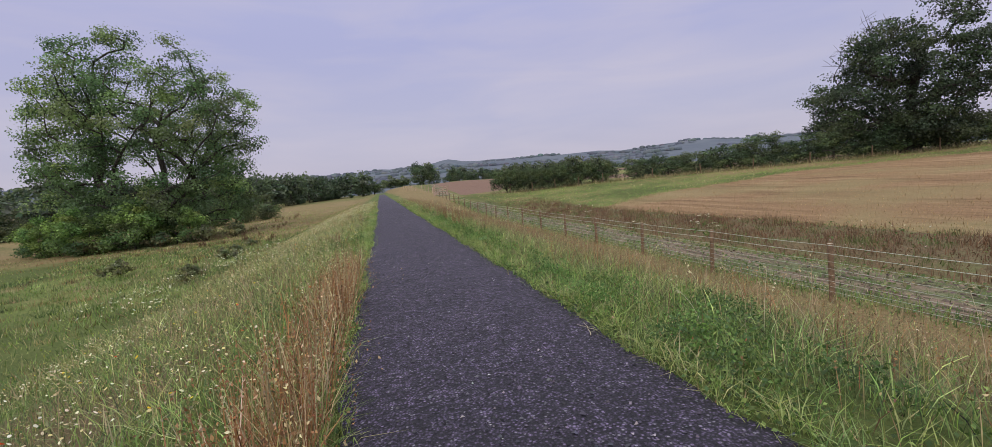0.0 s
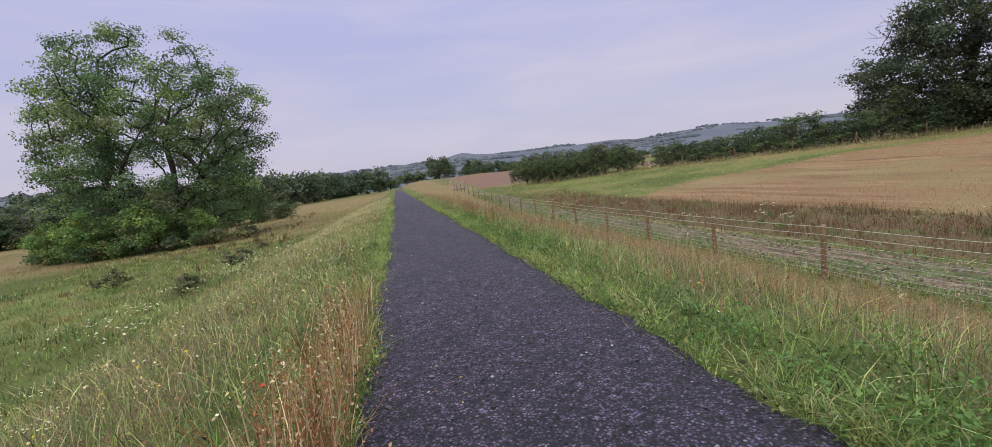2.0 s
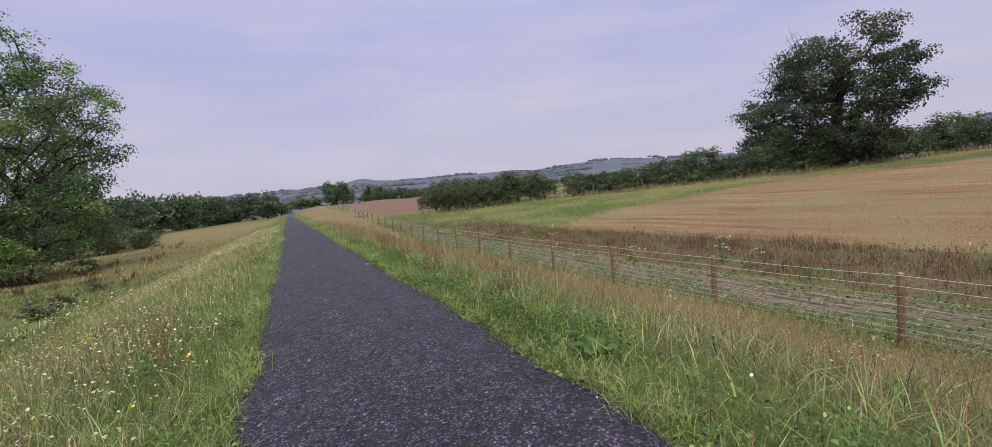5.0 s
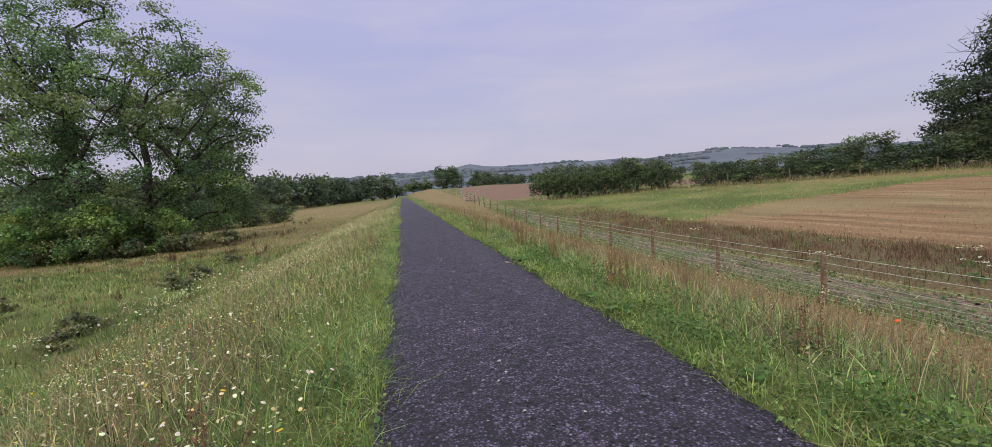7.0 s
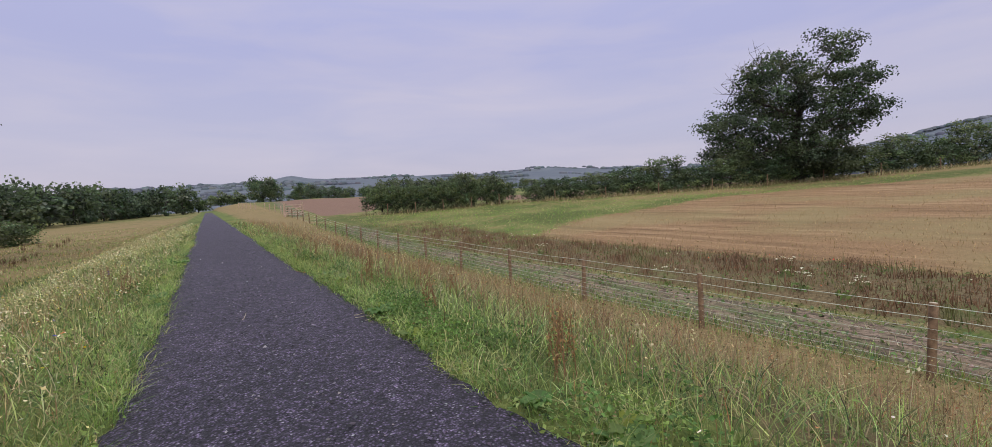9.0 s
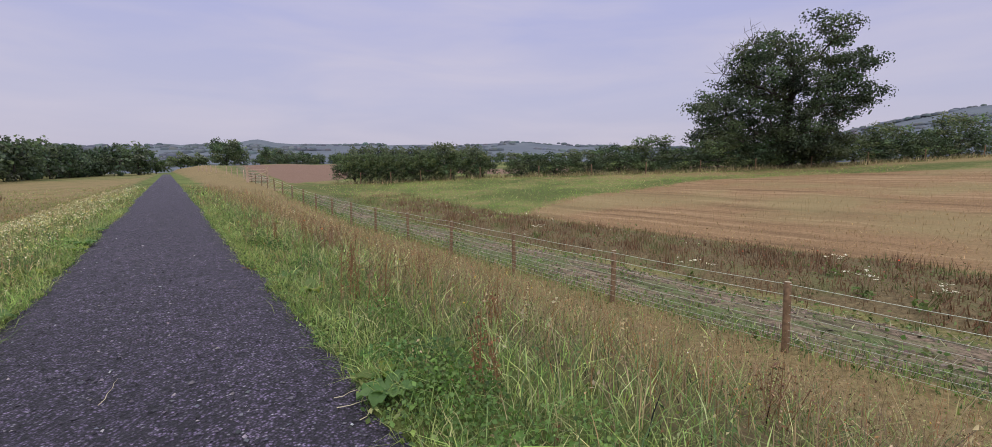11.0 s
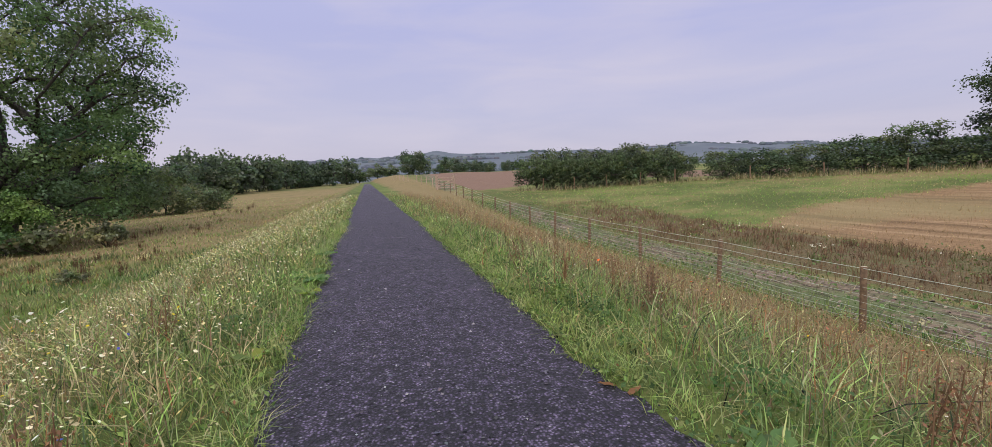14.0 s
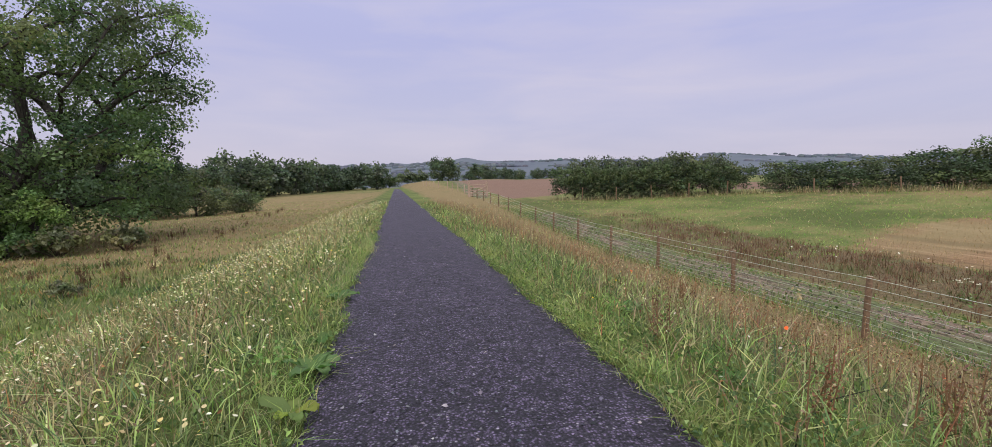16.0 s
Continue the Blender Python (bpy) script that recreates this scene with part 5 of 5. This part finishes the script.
blades(H, on_ground(x, y), RNG.uniform(0.06, 0.18, n), RNG.uniform(0.012, 0.03, n), np.abs(RNG.normal(0.4, 0.3, n)), tints(n, G_GREEN[:4], 0.2), tri=True)
n = 9000
x, y = RNG.uniform(8.4, 12.0, n), RNG.uniform(-3, 56, n)
blades(H, on_ground(x, y), RNG.uniform(0.04, 0.15, n), RNG.uniform(0.012, 0.03, n), np.abs(RNG.normal(1.2, 0.6, n)), tints(n, [(0.32, 0.29, 0.21), (0.22, 0.225, 0.14), (0.14, 0.175, 0.08), (0.10, 0.135, 0.05)], 0.25), tri=True)
tagged(new("strip_growth", H.mesh("strip_growth", GRASS)), "sparse weeds and cut hay on the bare strip", "weeds", kind="stuff")

# straw of the cut field and green regrowth
H = Heap()
n = 26000
d = RNG.uniform(0, 1, n) ** 1.6
x, y = 17.8 + 34 * d, RNG.uniform(-4, 46, n)
k = y < np.interp(x, TOP_X, TOP_Y)
x, y = x[k], y[k]
n = len(x)
blades(H, on_ground(x, y), RNG.uniform(0.05, 0.14, n), RNG.uniform(0.012, 0.03, n), np.abs(RNG.normal(0.5, 0.4, n)), tints(n, [(0.29, 0.205, 0.11), (0.37, 0.265, 0.15), (0.23, 0.155, 0.085)], 0.2), tri=True)
tagged(new("stubble", H.mesh("stubble", STEM)), "short orange-tan straw stubble of a cut field", "stubble", kind="stuff")

# left field: tussocks, dry grass and dark seed spikes
H = Heap()
n = 52000
x = -6.2 - 28 * RNG.uniform(0, 1, n) ** 1.4
y = 8 + 80 * RNG.uniform(0, 1, n) ** 1.3
k = RNG.random(n) < 0.25 + 0.75 * patch(x, y, 1.6, 7.0)
x, y = x[k], y[k]
n = len(x)
C = tints(n, G_GREEN, 0.25) * (1.1, 1.12, 0.95)
t = RNG.random(n) < np.clip(patch(x, y, 3.2, 11.0) * 1.1 + 0.55 * sstep(36, 48, y) - 0.4, 0, 1)
C[t] = tints(int(t.sum()), G_TAN + [(0.27, 0.15, 0.08)], 0.2)
t = np.exp(-((x + 22) / 12) ** 2 - ((y - 43) / 5.0) ** 2) * patch(x, y, 1.5, 3.0) > RNG.uniform(0.12, 0.55, n)
C[t] = tints(int(t.sum()), [(0.25, 0.14, 0.08), (0.32, 0.19, 0.11), (0.19, 0.10, 0.06)], 0.2)
blades(H, on_ground(x, y), RNG.uniform(0.07, 0.26, n) * (0.6 + 0.25 * sstep(34, 48, y)), RNG.uniform(0.018, 0.045, n), np.abs(RNG.normal(0.5, 0.3, n)), C * 0.95, tri=True)
for _ in range(1500):
    f = RNG.random()
    x0, y0 = -6.0 - 15 * RNG.random() ** 1.3, 3 + 43 * f
    m = int(RNG.integers(16, 34))
    wide = RNG.uniform(0.12, 0.35)
    x, y = x0 + RNG.normal(0, wide, m), y0 + RNG.normal(0, wide, m)
    c = tints(1, (G_GREEN if RNG.random() < 0.66 else G_TAN + [(0.24, 0.15, 0.085)]), 0.2) * RNG.uniform(0.5, 1.1)
    blades(H, on_ground(x, y, -0.02), RNG.uniform(0.10, 0.34, m), RNG.uniform(0.008, 0.018, m) * (1 + 0.04 * y0), np.abs(RNG.normal(0.6, 0.35, m)), np.clip(c * (1 + RNG.normal(0, 0.2, (m, 1))), 0.01, 1), tri=True)
tagged(new("field_grass", H.mesh("field_grass", GRASS)), "tussocky green and tan grass of the low meadow", "grass", kind="stuff")
spike = Heap()
for _ in range(14):
    a = np.array((RNG.normal(0, 0.16), RNG.normal(0, 0.16), 0.0))
    b = a + (RNG.normal(0, 0.06), RNG.normal(0, 0.06), RNG.uniform(0.45, 0.8))
    tube(spike, a, b, 0.008, 0.004, (0.10, 0.055, 0.035), 3)
    n = 26
    leaves(spike, a + (b - a) * RNG.uniform(0.4, 1.0, (n, 1)) + RNG.normal(0, 0.022, (n, 3)), RNG.uniform(0.03, 0.07, n), tints(n, [(0.09, 0.045, 0.03), (0.13, 0.07, 0.04)], 0.2))
sme = spike.mesh("dock_spikes", STEM)
for k in range(26):
    if k < 19:
        f = RNG.random()
        x, y = -9.5 - 3.5 * RNG.random() - 4 * f, 36 + 50 * f
    else:
        x, y = -RNG.uniform(8.5, 15), RNG.uniform(26, 48)
    o = tagged(new("dock_spikes", sme), "dark brown seeded dock stalks in the meadow", "plant", "seeded dock stalks")
    o.matrix_basis = pose(x, y, float(height(x, y)), 0, 0, RNG.uniform(0, 360))
    s = RNG.uniform(0.5, 0.85)
    o.scale = (s, s, s)

# dry tall grass along the hedge foot
H = Heap()
n = 11000
x = RNG.uniform(15, 80, n)
y = np.where(x < 32, 68.4 - 0.5 * (x - 17) - 2.0, 58.4 - 0.77 * (x - 32.7) - 1.2) + RNG.normal(0, 0.7, n)
k = RNG.random(n) < np.where(x < 31, 0.35, 0.5 + 0.5 * patch(x, y, 2.2, 6.0))
x, y = x[k], y[k]
n = len(x)
blades(H, on_ground(x, y), RNG.uniform(0.25, 0.85, n) * (0.5 + 0.7 * patch(x, y, 1.4, 2.0)), RNG.uniform(0.02, 0.05, n), np.abs(RNG.normal(0.5, 0.35, n)), tints(n, G_TAN + [(0.15, 0.14, 0.07), (0.18, 0.16, 0.09), (0.14, 0.17, 0.06)], 0.25), tri=True)
tagged(new("hedge_foot_grass", H.mesh("hedge_foot_grass", STEM)), "tall straw-coloured grass along the hedge foot", "grass", kind="stuff")

# loose stones on the path
H = Heap()
n = 11000
x = np.clip(RNG.normal(0, 0.62, n), -1.08, 1.08)
y = -1 + 34 * RNG.uniform(0, 1, n)
r = RNG.uniform(0.004, 0.013, n) * (1 + 0.6 * (RNG.random(n) > 0.97))
P = np.column_stack([x, y, 0.03 * (1 - x ** 4) + 0.006 + r * 0.3])
o = RNG.normal(0, 0.25, (n, 6, 3)) + np.array([(1, 0, 0), (-1, 0, 0), (0, 1, 0), (0, -1, 0), (0, 0, 0.7), (0, 0, -0.7)])
V = (P[:, None] + o * r[:, None, None]).reshape(-1, 3)
i = np.arange(n)[:, None] * 6
F = np.concatenate([i + np.array(q) for q in ((0, 2, 4), (2, 1, 4), (1, 3, 4), (3, 0, 4))])
# the palest tone colours a few stones as wet highlights
C = tints(n, [(0.02, 0.02, 0.027), (0.05, 0.047, 0.064), (0.10, 0.095, 0.125), (0.25, 0.24, 0.27)], 0.25, [0.36, 0.36, 0.23, 0.05])
H.put(V, F, np.repeat(C, 6, 0))
tagged(new("loose_stones", H.mesh("loose_stones", GRIT)), "loose dark grey chippings, few stones coloured pale as wet glints", "gravel", kind="stuff")
